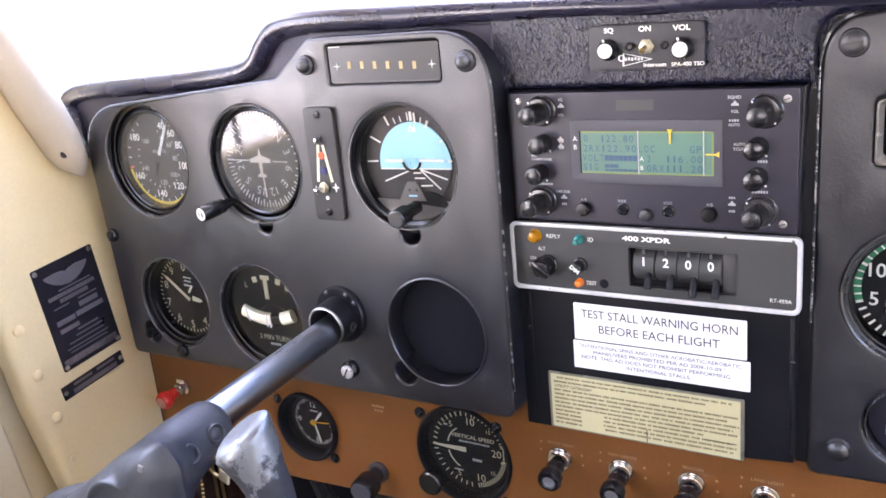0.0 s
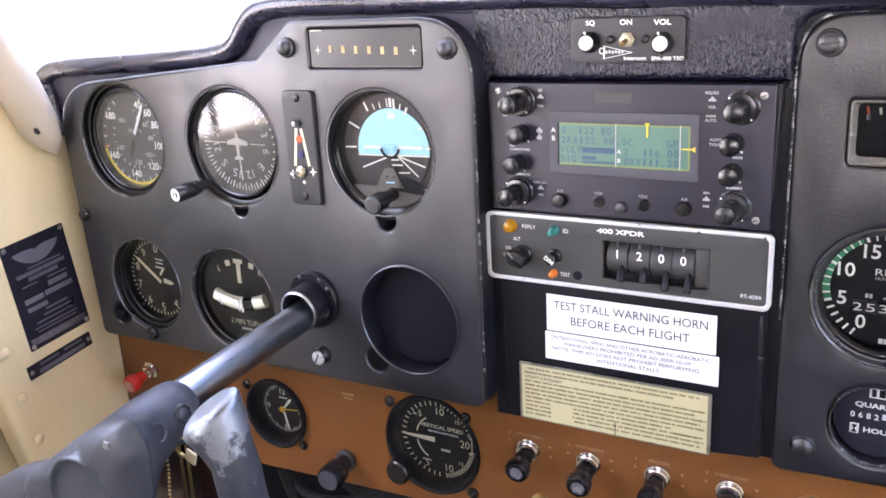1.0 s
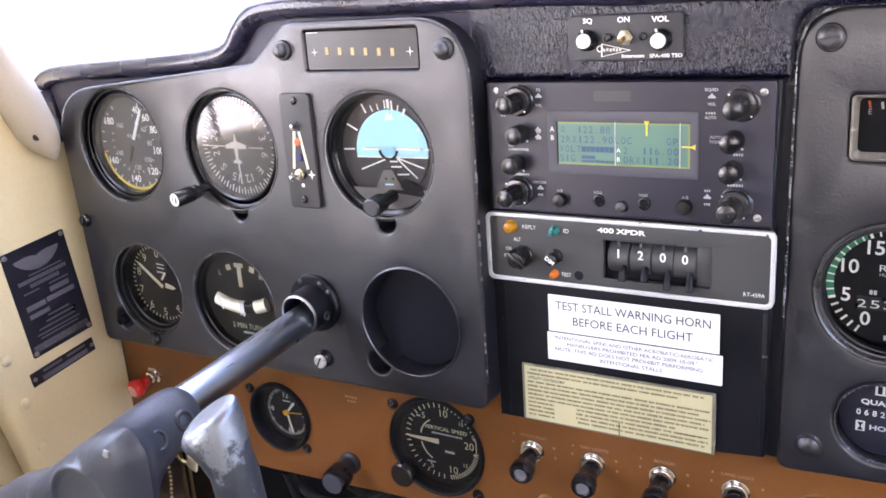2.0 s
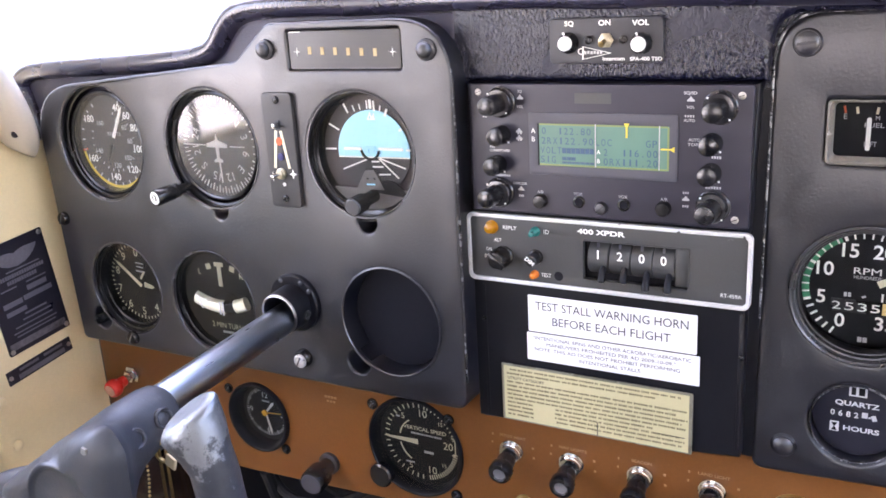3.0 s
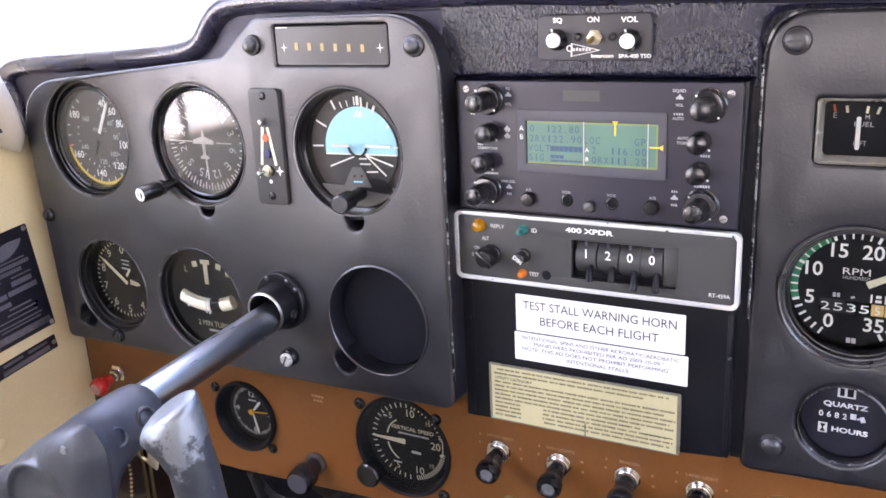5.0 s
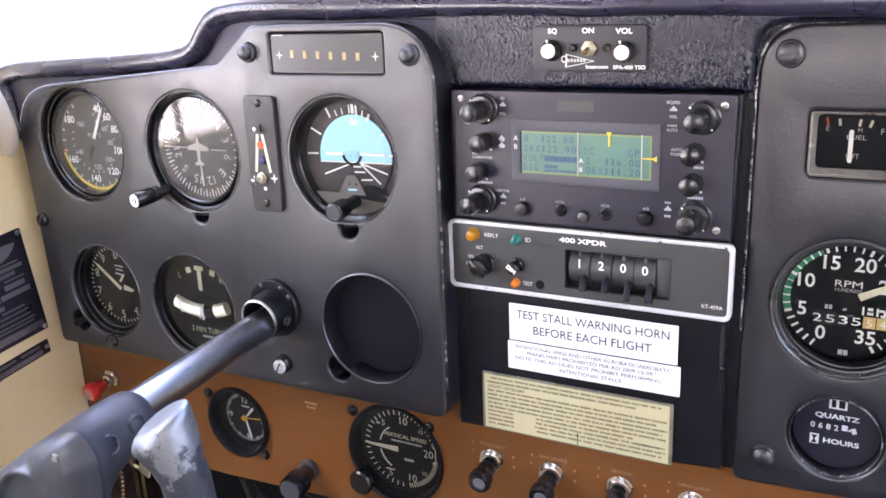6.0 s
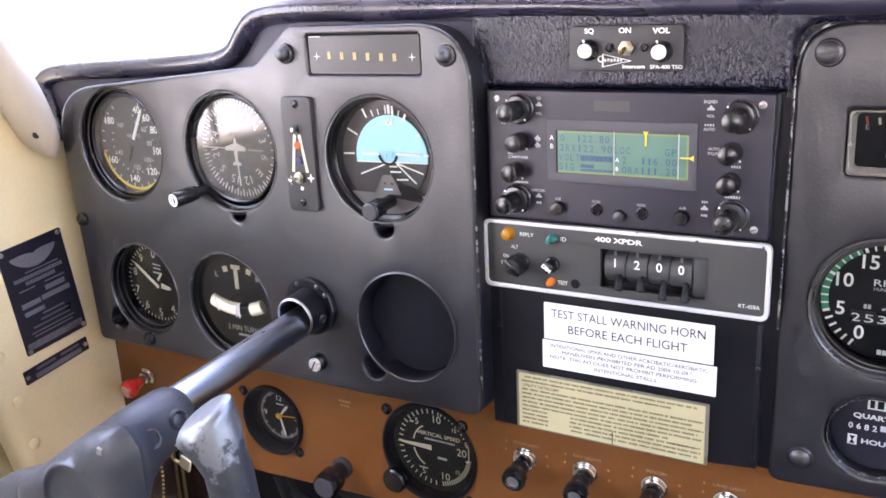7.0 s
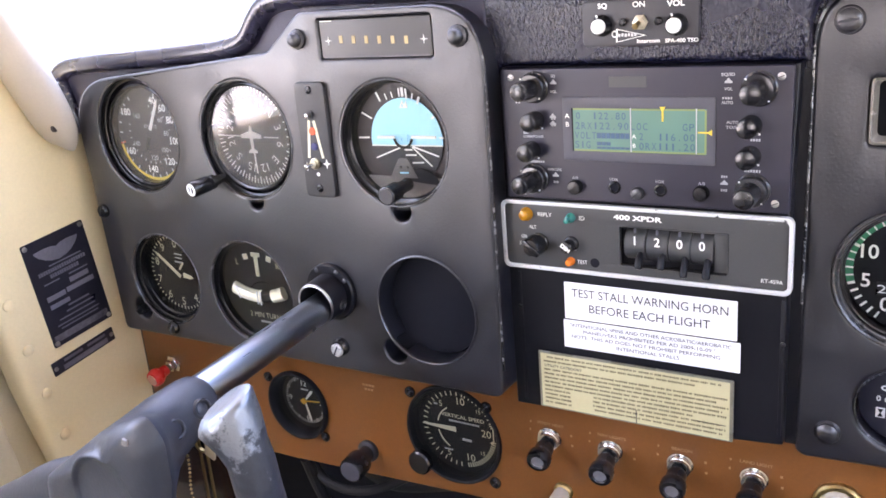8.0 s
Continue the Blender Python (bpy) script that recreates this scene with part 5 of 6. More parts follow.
def intercom():
    t = thing("intercom", "small black intercom plate with two white knobs and toggle", "intercom")
    f = 0.0040
    part("plate", plate_at([rounded(-0.0274, 0.0842, 0.0328, 0.1072, 0.0025)], f - 0.0025, 0.0028, 0.0005), SATIN, t)
    y = f - 0.0028
    for x, z in ((-0.0166, 0.0948), (0.0221, 0.0940)):
        k = part("volume_knob", at(lathe([(0.0055, 0), (0.0053, -0.002), (0.0046, -0.003), (0.0040, -0.0055)], 26), x, y, z), KNOB, t, "black knob with a white end")
        part("end_cap", at(lathe([(0.0037, -0.0050), (0.0037, -0.0064), (0.0032, -0.0071), (0, -0.0072)], 26), x, y, z), WHITE, k)
        part("pointer_line", bars([(x - 0.0016, z + 0.0046, 0.0010, 0.0020, 20)], y - 0.0033), WHITE, k)
    n = part("toggle_nut", at(lathe([(0.0040, 0), (0.0040, -0.0010), (0.0030, -0.0013), (0.0030, -0.0024), (0.0020, -0.0027), (0, -0.0027)], 6), 0.0036, y, 0.0958), OLD_BRASS, t, "brassy hexagonal nut")
    part("toggle", sweep([((0.0036, y - 0.003, 0.0956), 0.0012, 0.0012), ((0.0036, y - 0.006, 0.0948), 0.0013, 0.0013), ((0.0036, y - 0.008, 0.0944), 0.0016, 0.0016), ((0.0036, y - 0.0084, 0.0943), 0.0010, 0.0010)], 14, 3), DARK_BRASS, n)
    for x in (-0.0055, 0.0130):
        part("hex_screw", at(lathe([(0.0021, 0), (0.0021, -0.002), (0.0013, -0.0022), (0.0012, -0.0010), (0, -0.001)], 12), x, y, 0.0961), KNOB, t)
    letters("word", [("SQ", -0.0163, 0.1046, 0.0024, 0.0050, 0), ("ON", 0.0028, 0.1046, 0.0026, 0.0064, 0), ("VOL", 0.0215, 0.1042, 0.0026, 0.0088, 0), ("Intercom", 0.0076, 0.0866, 0.0018, 0.0116, 0), ("SPA-400 TSO", 0.0244, 0.0864, 0.0018, 0.0165, 0)], y - 0.0001, WHITE, t, 0.03)
    a, b, c = (-0.0090, 0.0930), (-0.0092, 0.0862), (0.0066, 0.0894)
    mid = [(p[0] * 0.88 - 0.0039 * 0.12, p[1] * 0.88 + 0.0895 * 0.12) for p in (a, b, c)]
    part("logo_triangle", plate_at([[a, b, c], mid], y - 0.0003, 0.0003), WHITE, t)
    part("logo_marks", bars([(-0.0075 + 0.0017 * i, 0.0897 + 0.0002 * (i % 2), 0.0011, 0.0015, -8) for i in range(6)], y - 0.0003), LEGEND, t)
    part("logo_ring", plate_at([ring(-0.0098, 0.0904, 0.0017, 24), ring(-0.0098, 0.0904, 0.0012, 24)], y - 0.0004, 0.0003), WHITE, t)


intercom()


# ---- engine instruments ----
def fuel_gauge():
    g = thing("fuel_gauge", "rectangular black fuel gauge with a white needle", "gauge")
    y = RIGHT + 0.009
    part("dial", plate_at([rounded(0.1108, 0.0358, 0.1717, 0.0637, 0.001)], y, 0.002), DIAL, g)
    bm, loops = bmesh.new(), []
    for grow, yy in ((0.0, 0.0006), (0.0006, -0.0010), (0.0014, -0.0012), (0.0030, 0.0012), (0.0034, 0.0030)):
        loops.append([bm.verts.new((x, RIGHT + yy, z)) for x, z in rounded(0.1090 + grow, 0.0340 + grow * 1.2, 0.1730 - grow, 0.0655 - grow * 0.5, 0.0024)])
    for p, q in zip(loops, loops[1:]):
        for i in range(len(p)):
            bm.faces.new((p[i], p[(i + 1) % len(p)], q[(i + 1) % len(p)], q[i]))
    part("rim", bm, material("tan-grey rim", (0.13, 0.12, 0.105), 0.3, 0, 300, 0.3, 0.2, 500, 40, (0.30, 0.29, 0.27), 90, 0.62), g, "worn grey bevelled rim")
    part("scale_marks", bars([(0.1216, 0.0592, 0.0012, 0.0033, 8), (0.1304, 0.0591, 0.0012, 0.0033, -8), (0.1352, 0.0588, 0.0012, 0.0034, -18), (0.1440, 0.0588, 0.0012, 0.0034, -22)], y - 0.0003), AGED, g)
    part("red_mark", bars([(0.1161, 0.0596, 0.0010, 0.0036, 12)], y - 0.0003), RED_INK, g)
    letters("word", [("E", 0.1165, 0.0563, 0.0026, 0, 0), ("M", 0.1306, 0.0557, 0.0019, 0, 0), ("F", 0.1403, 0.0554, 0.0026, 0, 0), ("FUEL", 0.1294, 0.0522, 0.0022, 0.0086, 0), ("LEFT", 0.1282, 0.0431, 0.0024, 0.0056, 0)], y - 0.0003, LEGEND, g)
    part("needle", plate_at([rounded(0.1261, 0.0402, 0.1281, 0.0560, 0.0009)], y - 0.0022, 0.0008), WHITE, g)
    sheet = bmesh.new()
    sheet.faces.new([sheet.verts.new((x, y - 0.005, z)) for x, z in rounded(0.1112, 0.0362, 0.1713, 0.0633)])
    pane_of(sheet, g)


def tachometer():
    cx, cz, r = 0.1312, -0.0293, 0.0297
    g = thing("tachometer", "large round black tachometer with green arc and white numerals", "gauge")
    y = RIGHT + 0.007
    part("case", at(lathe([(r + 0.001, 0.018), (r + 0.001, 0.03), (0, 0.03)], 56), cx, RIGHT, cz), DIAL, g)
    part("rim", at(lathe([(0.0366, 0.004), (0.0365, -0.0006), (0.0356, -0.0014), (0.0346, -0.0008), (0.0338, 0.0022), (0.0330, 0.0024), (0.0324, 0.0048), (0.0316, 0.0050), (0.0308, 0.0078), (0.0330, 0.0090)], 72, True), 0.1326, RIGHT, -0.0320), RIBBED, g, "ribbed grey-black rim")
    part("dial", at(lathe([(0, 0), (r + 0.0005, 0), (r + 0.0005, 0.002), (0, 0.002)], 64), cx, y, cz), DIAL, g)
    yy = y - 0.0004
    deg = lambda v: -150 + 300 * v / 35
    letters("numeral", [(str(v), *polar(cx, cz, deg(v), 0.0208), 0.0070, 0, 0) for v in range(0, 40, 5)], yy, WHITE, g, 0.02)
    part("green_band", arc_band(cx, cz, r * 0.87, r * 0.995, deg(5), deg(14.5), yy), GREEN, g)
    part("tick_marks", ticks(cx, cz, [(deg(v), r * 0.86, r * 0.99, 0.0011) for v in (0, 1, 2, 3, 4)] + [(deg(v), r * 0.87, r * 0.99, 0.0014 if v % 5 == 0 else 0.0008) for v in range(5, 36)], yy - 0.0003), WHITE, g)
    letters("word", [("RPM", cx + 0.0008, cz + 0.0090, 0.0034, 0.0125, 0)], yy, WHITE, g)
    letters("word", [("HUNDREDS", cx + 0.001, cz + 0.0057, 0.0017, 0.0125, 0)], yy, LEGEND, g)
    part("small_legend", bars([(cx - 0.0085, cz - 0.0040, 0.0014, 0.0022, 0), (cx - 0.0066, cz - 0.0040, 0.0014, 0.0022, 0), (cx, cz - 0.0045, 0.0018, 0.0010, 20), (cx - 0.0004, cz - 0.0275, 0.0020, 0.0026, 0), (cx + 0.0020, cz - 0.0275, 0.0020, 0.0026, 0)], yy), LEGEND, g)
    dz = cz - 0.0100
    drum = part("hour_drums", box(cx - 0.0150, cx + 0.0240, y - 0.0004, y + 0.001, dz - 0.0034, dz + 0.0034), KNOB, g)
    for i, ch in enumerate("2535"):
        part("digit", words([(ch, cx - 0.0123 + 0.0060 * i, dz, 0.0042, 0.0042, 0)], y - 0.0008), WHITE, drum)
    for i, ch in enumerate("54"):
        part("tenths_drum", bars([(cx + 0.0116 + 0.0060 * i, dz, 0.0056, 0.0060, 0)], y - 0.0007), DRUM, drum)
        part("digit", words([(ch, cx + 0.0116 + 0.0060 * i, dz, 0.0042, 0, 0)], y - 0.0011), WHITE, drum)
    part("tenths_marks", bars([(cx + 0.0084, dz + 0.0058, 0.0009, 0.0042, 0), (cx + 0.0148, dz + 0.0058, 0.0009, 0.0042, 0), (cx + 0.0116, dz + 0.0070, 0.0024, 0.0014, 0), (cx + 0.0116, dz + 0.0047, 0.0028, 0.0014, 0)], yy), WHITE, g)
    part("needle", pointer(cx, cz, 62, -0.007, 0.0255, 0.0036, 0.0028, y - 0.003), AGED, g)
    pane_of(at(lathe([(0, 0), (0.0336, 0)], 56), 0.1326, RIGHT + 0.0030, -0.0320), g)


def hour_meter():
    cx, cz, r = 0.1325, -0.1018, 0.0216
    g = thing("hour_meter", "round navy-black hour meter with white lettering", "gauge")
    face = material("navy black plastic", (0.010, 0.010, 0.019), 0.4, 0, 500, 0.1, 0.05, 900)
    part("body", at(lathe([(r + 0.0005, 0.022), (r + 0.0002, 0.0092), (r - 0.0008, 0.0082), (0, 0.0080)], 56), cx, RIGHT, cz), face, g)
    # pale-flecked ring paints the light caught on the opening's lip
    part("opening_edge", at(lathe([(r + 0.0010, 0.0006), (r + 0.0006, -0.0002), (r - 0.0001, 0.0002), (r - 0.0002, 0.0016), (r + 0.0004, 0.0018)], 56), cx, RIGHT, cz), FLECKED, g, "edge of the round opening with its lit lip painted in")
    y = RIGHT + 0.0077
    logo = part("logo_patch", bars([(0.1324, -0.0861, 0.0086, 0.0060, 0)], y), LEGEND, g)
    part("logo_marks", bars([(0.1303, -0.0861, 0.0022, 0.0042, 0), (0.1342, -0.0861, 0.0030, 0.0042, 0)], y - 0.0003), DIAL, logo)
    letters("word", [("QUARTZ", 0.1324, -0.0935, 0.0026, 0.0212, 0), ("HOURS", 0.1352, -0.1078, 0.0026, 0.0172, 0)], y, LEGEND, g, 0.04)
    win = part("counter", bars([(0.1312, -0.0996, 0.0215, 0.0042, 0)], y), face, g)
    part("digits", words([(c, 0.1210 + 0.0038 * i, -0.0996, 0.0030, 0, 0) for i, c in enumerate("0682")], y - 0.0003, 0.03), LEGEND, win)
    part("tenths", bars([(0.1364, -0.0990, 0.0028, 0.0030, 0), (0.1388, -0.1000, 0.0012, 0.0008, 0), (0.1408, -0.1000, 0.0022, 0.0030, 20)], y - 0.0003), RADIO_INK, win)
    glass = part("hourglass_patch", bars([(0.1222, -0.1078, 0.0044, 0.0056, 0)], y), LEGEND, g)
    part("hourglass", plate_at([[(0.1208, -0.1056), (0.1236, -0.1056), (0.1224, -0.1078), (0.1236, -0.1100), (0.1208, -0.1100), (0.1220, -0.1078)]], y - 0.0003, 0.0003), DIAL, glass)


fuel_gauge()
tachometer()
hour_meter()


# ---- lower panel ----
def clock():
    cx, cz, r = -0.2853, -0.1865, 0.0272
    g = thing("clock", "small round black clock with white and orange hands", "clock")
    part("flange", at(lathe([(0, 0.0125), (r - 0.0015, 0.0125), (r - 0.0015, 0.002), (r + 0.0015, 0.002), (r + 0.0016, -0.0030), (r + 0.0010, -0.0042), (r, -0.0046), (r - 0.0010, -0.0038), (r - 0.0018, -0.0010), (r - 0.0030, 0.0080), (r - 0.0044, 0.0115), (0, 0.0115)], 56), cx, LOW, cz), DIAL, g, "black bezel round a sunken dial")
    part("dial", at(lathe([(0, 0.0084), (r - 0.0034, 0.0084)], 48), cx, LOW, cz), DIAL, g)
    y = LOW + 0.0080
    rr = r - 0.006
    letters("numeral", [("12", *polar(cx, cz, 0, rr * 0.68), 0.0046, 0, 0), ("3", *polar(cx, cz, 90, rr * 0.72), 0.0046, 0, 0), ("6", *polar(cx, cz, 180, rr * 0.72), 0.0042, 0, 0), ("9", *polar(cx, cz, 270, rr * 0.72), 0.0046, 0, 0)], y, WHITE, g)
    part("tick_marks", ticks(cx, cz, [(6 * k, rr * (0.84 if k % 5 else 0.80), rr * 0.95, 0.0005 if k % 5 else 0.0009) for k in range(60)], y), LEGEND, g)
    part("maker_mark", bars([(cx, cz + 0.009, 0.0075, 0.0012, 0)], y), LEGEND, g)
    part("hour_hand", pointer(cx, cz, 41, 0.0, rr * 0.60, 0.0012, 0.0024, y - 0.0010), WHITE, g)
    part("minute_hand", pointer(cx, cz, 166, 0.0, rr * 0.86, 0.0012, 0.0018, y - 0.0014), WHITE, g)
    orange = material("orange hand", (0.75, 0.40, 0.03), 0.5)
    part("second_hand", pointer(cx, cz, 84, 0.004, rr * 0.84, 0.0009, 0.0007, y - 0.0019), orange, g)
    part("hub", at(lathe([(0.0026, 0), (0.0024, -0.001), (0, -0.0012)], 18), cx, y - 0.0019, cz), orange, g)
    for x, z in ((-0.3136, -0.1672), (-0.2622, -0.2097)):
        part("ear", at(lathe([(0.0040, 0), (0.0040, -0.0012), (0, -0.0012)], 20), x, LOW, z), KNOB, g)
        screw(g, x, LOW - 0.0012, z, 0.0028, KNOB, 45, "screw")
    pane_of(at(lathe([(0, 0.0010), (r - 0.0020, 0.0010)], 48), cx, LOW, cz), g, CLEAN)


def vertical_speed_indicator():
    cx, cz, r = -0.1448, -0.1824, 0.0358
    g = thing("vertical_speed_indicator", "round black vertical speed dial with ivory numerals", "gauge")
    part("flange", at(lathe([(0, 0.0125), (r + 0.0020, 0.0125), (r + 0.0024, -0.0008), (r + 0.0016, -0.0022), (r + 0.0006, -0.0024), (r - 0.0002, -0.0016), (r - 0.0012, 0.0070), (r - 0.0022, 0.0110), (0, 0.0110)], 64), cx, LOW, cz), DIAL, g, "black bezel round a sunken dial")
    part("dial", at(lathe([(0, 0.0086), (r - 0.0014, 0.0086)], 56), cx, LOW, cz), DIAL, g)
    y, rr = LOW + 0.0082, r - 0.0052
    letters("numeral", [("5", *polar(cx, cz, -37, rr * 0.74), 0.0046, 0, 0), ("10", *polar(cx, cz, 8, rr * 0.74), 0.0056, 0, 0), ("15", *polar(cx, cz, 45, rr * 0.78), 0.0030, 0, 0), ("20", *polar(cx, cz, 88, rr * 0.72), 0.0056, 0, 0), ("10", *polar(cx, cz, 158, rr * 0.74), 0.0056, 0, 0), ("15", *polar(cx, cz, 130, rr * 0.78), 0.0030, 0, 0), ("5", *polar(cx, cz, 205, rr * 0.74), 0.0046, 0, 0)], y, AGED, g)
    part("tick_marks", ticks(cx, cz, [(d, rr * 0.86, rr * 0.97, 0.0007) for d in list(range(-90, 10, 9)) + list(range(14, 80, 7)) + list(range(100, 172, 4)) + list(range(180, 270, 9))], y), AGED, g)
    part("range_arcs", arc_band(cx, cz, rr * 0.555, rr * 0.585, -78, -30, y), AGED, g)
    part("range_arcs", arc_band(cx, cz, rr * 0.555, rr * 0.585, 210, 258, y), AGED, g)
    part("end_bracket", bars([(cx + rr * 0.90, cz + 0.001, 0.0007, 0.013, 0), (cx + rr * 0.86, cz + 0.0075, 0.003, 0.0007, 0), (cx + rr * 0.86, cz - 0.0055, 0.003, 0.0007, 0)], y), AGED, g)
    letters("word", [("VERTICAL SPEED", cx + 0.0035, cz + 0.0100, 0.0028, 0.0350, 0)], y, AGED, g, 0.02)
    part("small_legend", dashes(cx + 0.0045, cz + 0.0058, 0.025, 0.0014, 5, y), LEGEND, g)
    part("small_legend", bars([(cx + 0.006, cz - 0.0075, 0.0075, 0.0018, 0), (cx - 0.018, cz + 0.017, 0.003, 0.0012, 0), (cx - 0.010, cz - 0.018, 0.007, 0.0010, 0)], y), LEGEND, g)
    part("needle", pointer(cx, cz + 0.0002, 270, -0.0018, rr * 0.97, 0.0038, 0.0014, y - 0.0016), AGED, g)
    for x, z in ((-0.1776, -0.1549), (-0.1164, -0.1552), (-0.1130, -0.2127)):
        part("ear", at(lathe([(0.0042, 0), (0.0042, -0.0012), (0, -0.0012)], 20), x, LOW, z), KNOB, g)
        screw(g, x, LOW - 0.0012, z, 0.0030, KNOB, 45, "screw")
    part("adjuster", at(lathe([(0.0095, 0), (0.0092, -0.0040), (0.0080, -0.0052), (0, -0.0055)], 26), -0.1735, LOW, -0.2100), KNOB, g)
    pane_of(at(lathe([(0, 0.0012), (r - 0.0005, 0.0012)], 56), cx, LOW, cz), g, CLEAN)


clock()
vertical_speed_indicator()


def pull_switch():
    """A black pull switch with a chrome nut and pale end, its base at the origin, pointing to -y."""
    s = thing("pull_switch", "black pull knob switch with chrome collar and pale end", "switch", "pull switches on the lower panel")
    part("collar", lathe([(0.0080, 0), (0.0080, -0.0012), (0.0072, -0.0016), (0.0072, -0.0026), (0.0067, -0.0029), (0.0072, -0.0032), (0.0072, -0.0042), (0.0066, -0.0046), (0.0066, -0.0062), (0.0050, -0.0066), (0.0050, -0.002), (0, -0.002)], 28), CHROME, s, "chrome threaded collar")
    part("stem", lathe([(0.0042, -0.002), (0.0042, -0.0090), (0.0056, -0.0098), (0.0060, -0.0120), (0.0056, -0.0150), (0.0064, -0.0172), (0.0076, -0.0190), (0.0078, -0.0238), (0.0070, -0.0256), (0.0048, -0.0260), (0.0038, -0.0248)], 30), KNOB, s)
    part("end_cap", lathe([(0.0040, -0.0252), (0.0036, -0.0250), (0, -0.0250)], 24), material("pale end disc", (0.15, 0.145, 0.15), 0.4, 0, 500, 0.25), s, "grey end disc")
    return s


first = pull_switch()
spots = [(-0.0698, -0.1676), (-0.0282, -0.1674), (0.0161, -0.1664), (0.0592, -0.1655), (0.2030, -0.1650)]
first.matrix_basis = pose(spots[0][0], LOW, spots[0][1], 10, 0, 5)
for x, z in spots[1:]:
    copy_thing(first, pose(x, LOW, z, 10, 0, 5))
tag_rows = []
for (x, z), name in zip(spots[:4], ("PITOT HEAT", "NAV LIGHTS", "BEACON", "LAND LIGHT")):
    part("legend", words([(name, x + 0.001, z + 0.0095, 0.0019, 0.0125 if name == "BEACON" else 0.0185, 0)], LOW - 0.0003, 0.03), FAINT, lower)
    tag_rows += [(x + 0.0150, z + 0.004, 0.0014, 0.0014, 0), (x + 0.0155, z - 0.003, 0.0014, 0.0014, 0), (x - 0.0135, z + 0.009, 0.0010, 0.0014, 0), (x - 0.0140, z + 0.003, 0.0010, 0.0014, 0)]
tag_rows += [(-0.2190 + 0.0028 * i, -0.1570, 0.0020, 0.0015, 0) for i in range(4)] + [(-0.2175 + 0.0028 * i, -0.1604, 0.0018, 0.0014, 0) for i in range(3)]
part("small_print", bars(tag_rows, LOW - 0.0003), FAINT, lower, "faint worn legends")


def knob_on_panel():
    k = thing("parking_knob", "black cylindrical pull knob with a grey end", "knob")
    part("collar", at(lathe([(0.0085, 0), (0.0085, -0.003), (0.0070, -0.004), (0, -0.004)], 24), -0.2210, LOW, -0.2122), DARK_STEEL, k)
    m = pose(-0.2208, LOW, -0.2122, 5, 0, 4)
    placed(part("grip", lathe([(0.0062, 0), (0.0062, -0.012), (0.0090, -0.013), (0.0096, -0.0150), (0.0096, -0.0265), (0.0088, -0.0280), (0, -0.0280)], 32), KNOB, k), m)
    placed(part("end_cap", lathe([(0.0082, -0.0278), (0.0078, -0.0286), (0, -0.0288)], 28), BEZEL, k), m)


def red_knob():
    k = thing("primer_knob", "red plastic pull knob on a chrome shaft", "knob")
    x, z = 0.0, 0.0
    m = pose(-0.4202, LOW, -0.1730, 10, 0, 0)
    part("nut", at(lathe([(0.0080, 0), (0.0080, -0.0026), (0.0070, -0.0032), (0.0054, -0.0036), (0.0054, -0.0070), (0.0042, -0.0076), (0, -0.0076)], 6), x, 0, z), CHROME, k)
    part("shaft", at(lathe([(0.0034, 0), (0.0034, -0.018), (0, -0.018)], 18), x, 0, z), CHROME, k)
    part("grip", at(lathe([(0.0042, -0.0110), (0.0046, -0.0120), (0.0048, -0.0155), (0.0056, -0.0175), (0.0070, -0.0195), (0.0077, -0.0215), (0.0075, -0.0250), (0.0064, -0.0270), (0.0050, -0.0274)], 32), x, 0, z), RED, k)
    part("end_disc", at(lathe([(0.0052, -0.0272), (0.0048, -0.0278), (0, -0.0279)], 24), x, 0, z), material("scuffed pink end", (0.55, 0.28, 0.22), 0.5, 0, 300, 0.25), k, "scuffed pale end disc")
    for piece in k.children:
        placed(piece, m)


def white_knob():
    k = thing("dimmer_knob", "small ivory knob on a brass collar", "knob")
    m = pose(-0.0618, LOW, -0.2060, 8, 0, 0)
    placed(part("collar", lathe([(0.0066, 0.001), (0.0066, -0.0016), (0.0060, -0.0026), (0.0052, -0.0030), (0, -0.0030)], 26), BRASS, k, "dull brass collar"), m)
    placed(part("body", lathe([(0.0052, -0.0028), (0.0055, -0.0040), (0.0056, -0.0190), (0.0050, -0.0225), (0.0034, -0.0240), (0, -0.0242)], 26), CREAM_PALE, k), m)


def ignition_switch():
    k = thing("ignition_switch", "round chrome ignition switch with cream dial", "switch")
    part("rim", at(lathe([(0.0140, 0), (0.0140, -0.003), (0.0128, -0.0045), (0.0108, -0.0045), (0.0104, -0.0015), (0.012, 0)], 40, True), 0.1050, LOW, -0.1712), BRASS, k, "brass-coloured rim")
    part("dial", at(lathe([(0.0106, -0.001), (0.0096, -0.0022), (0, -0.0024)], 36), 0.1050, LOW, -0.1712), CREAM_PALE, k)
    part("barrel", at(lathe([(0.0060, -0.002), (0.0058, -0.007), (0.005, -0.008), (0, -0.008)], 24), 0.1050, LOW, -0.1712), STEEL, k)


knob_on_panel()
red_knob()
white_knob()
ignition_switch()


# ---- control yoke ----
AX = Vector((-0.2047, -0.030, -0.0704))
AXIS = Vector((0, -1, -0.08)).normalized()
LIE = AXIS.to_track_quat("-Y", "Z").to_matrix().to_4x4()


def along(d, drop=0.0):
    """The pose on the yoke's shaft, d metres aft of the collar's rim, facing aft."""
    return Matrix.Translation(AX + AXIS * d + Vector((0, 0, -drop))) @ LIE


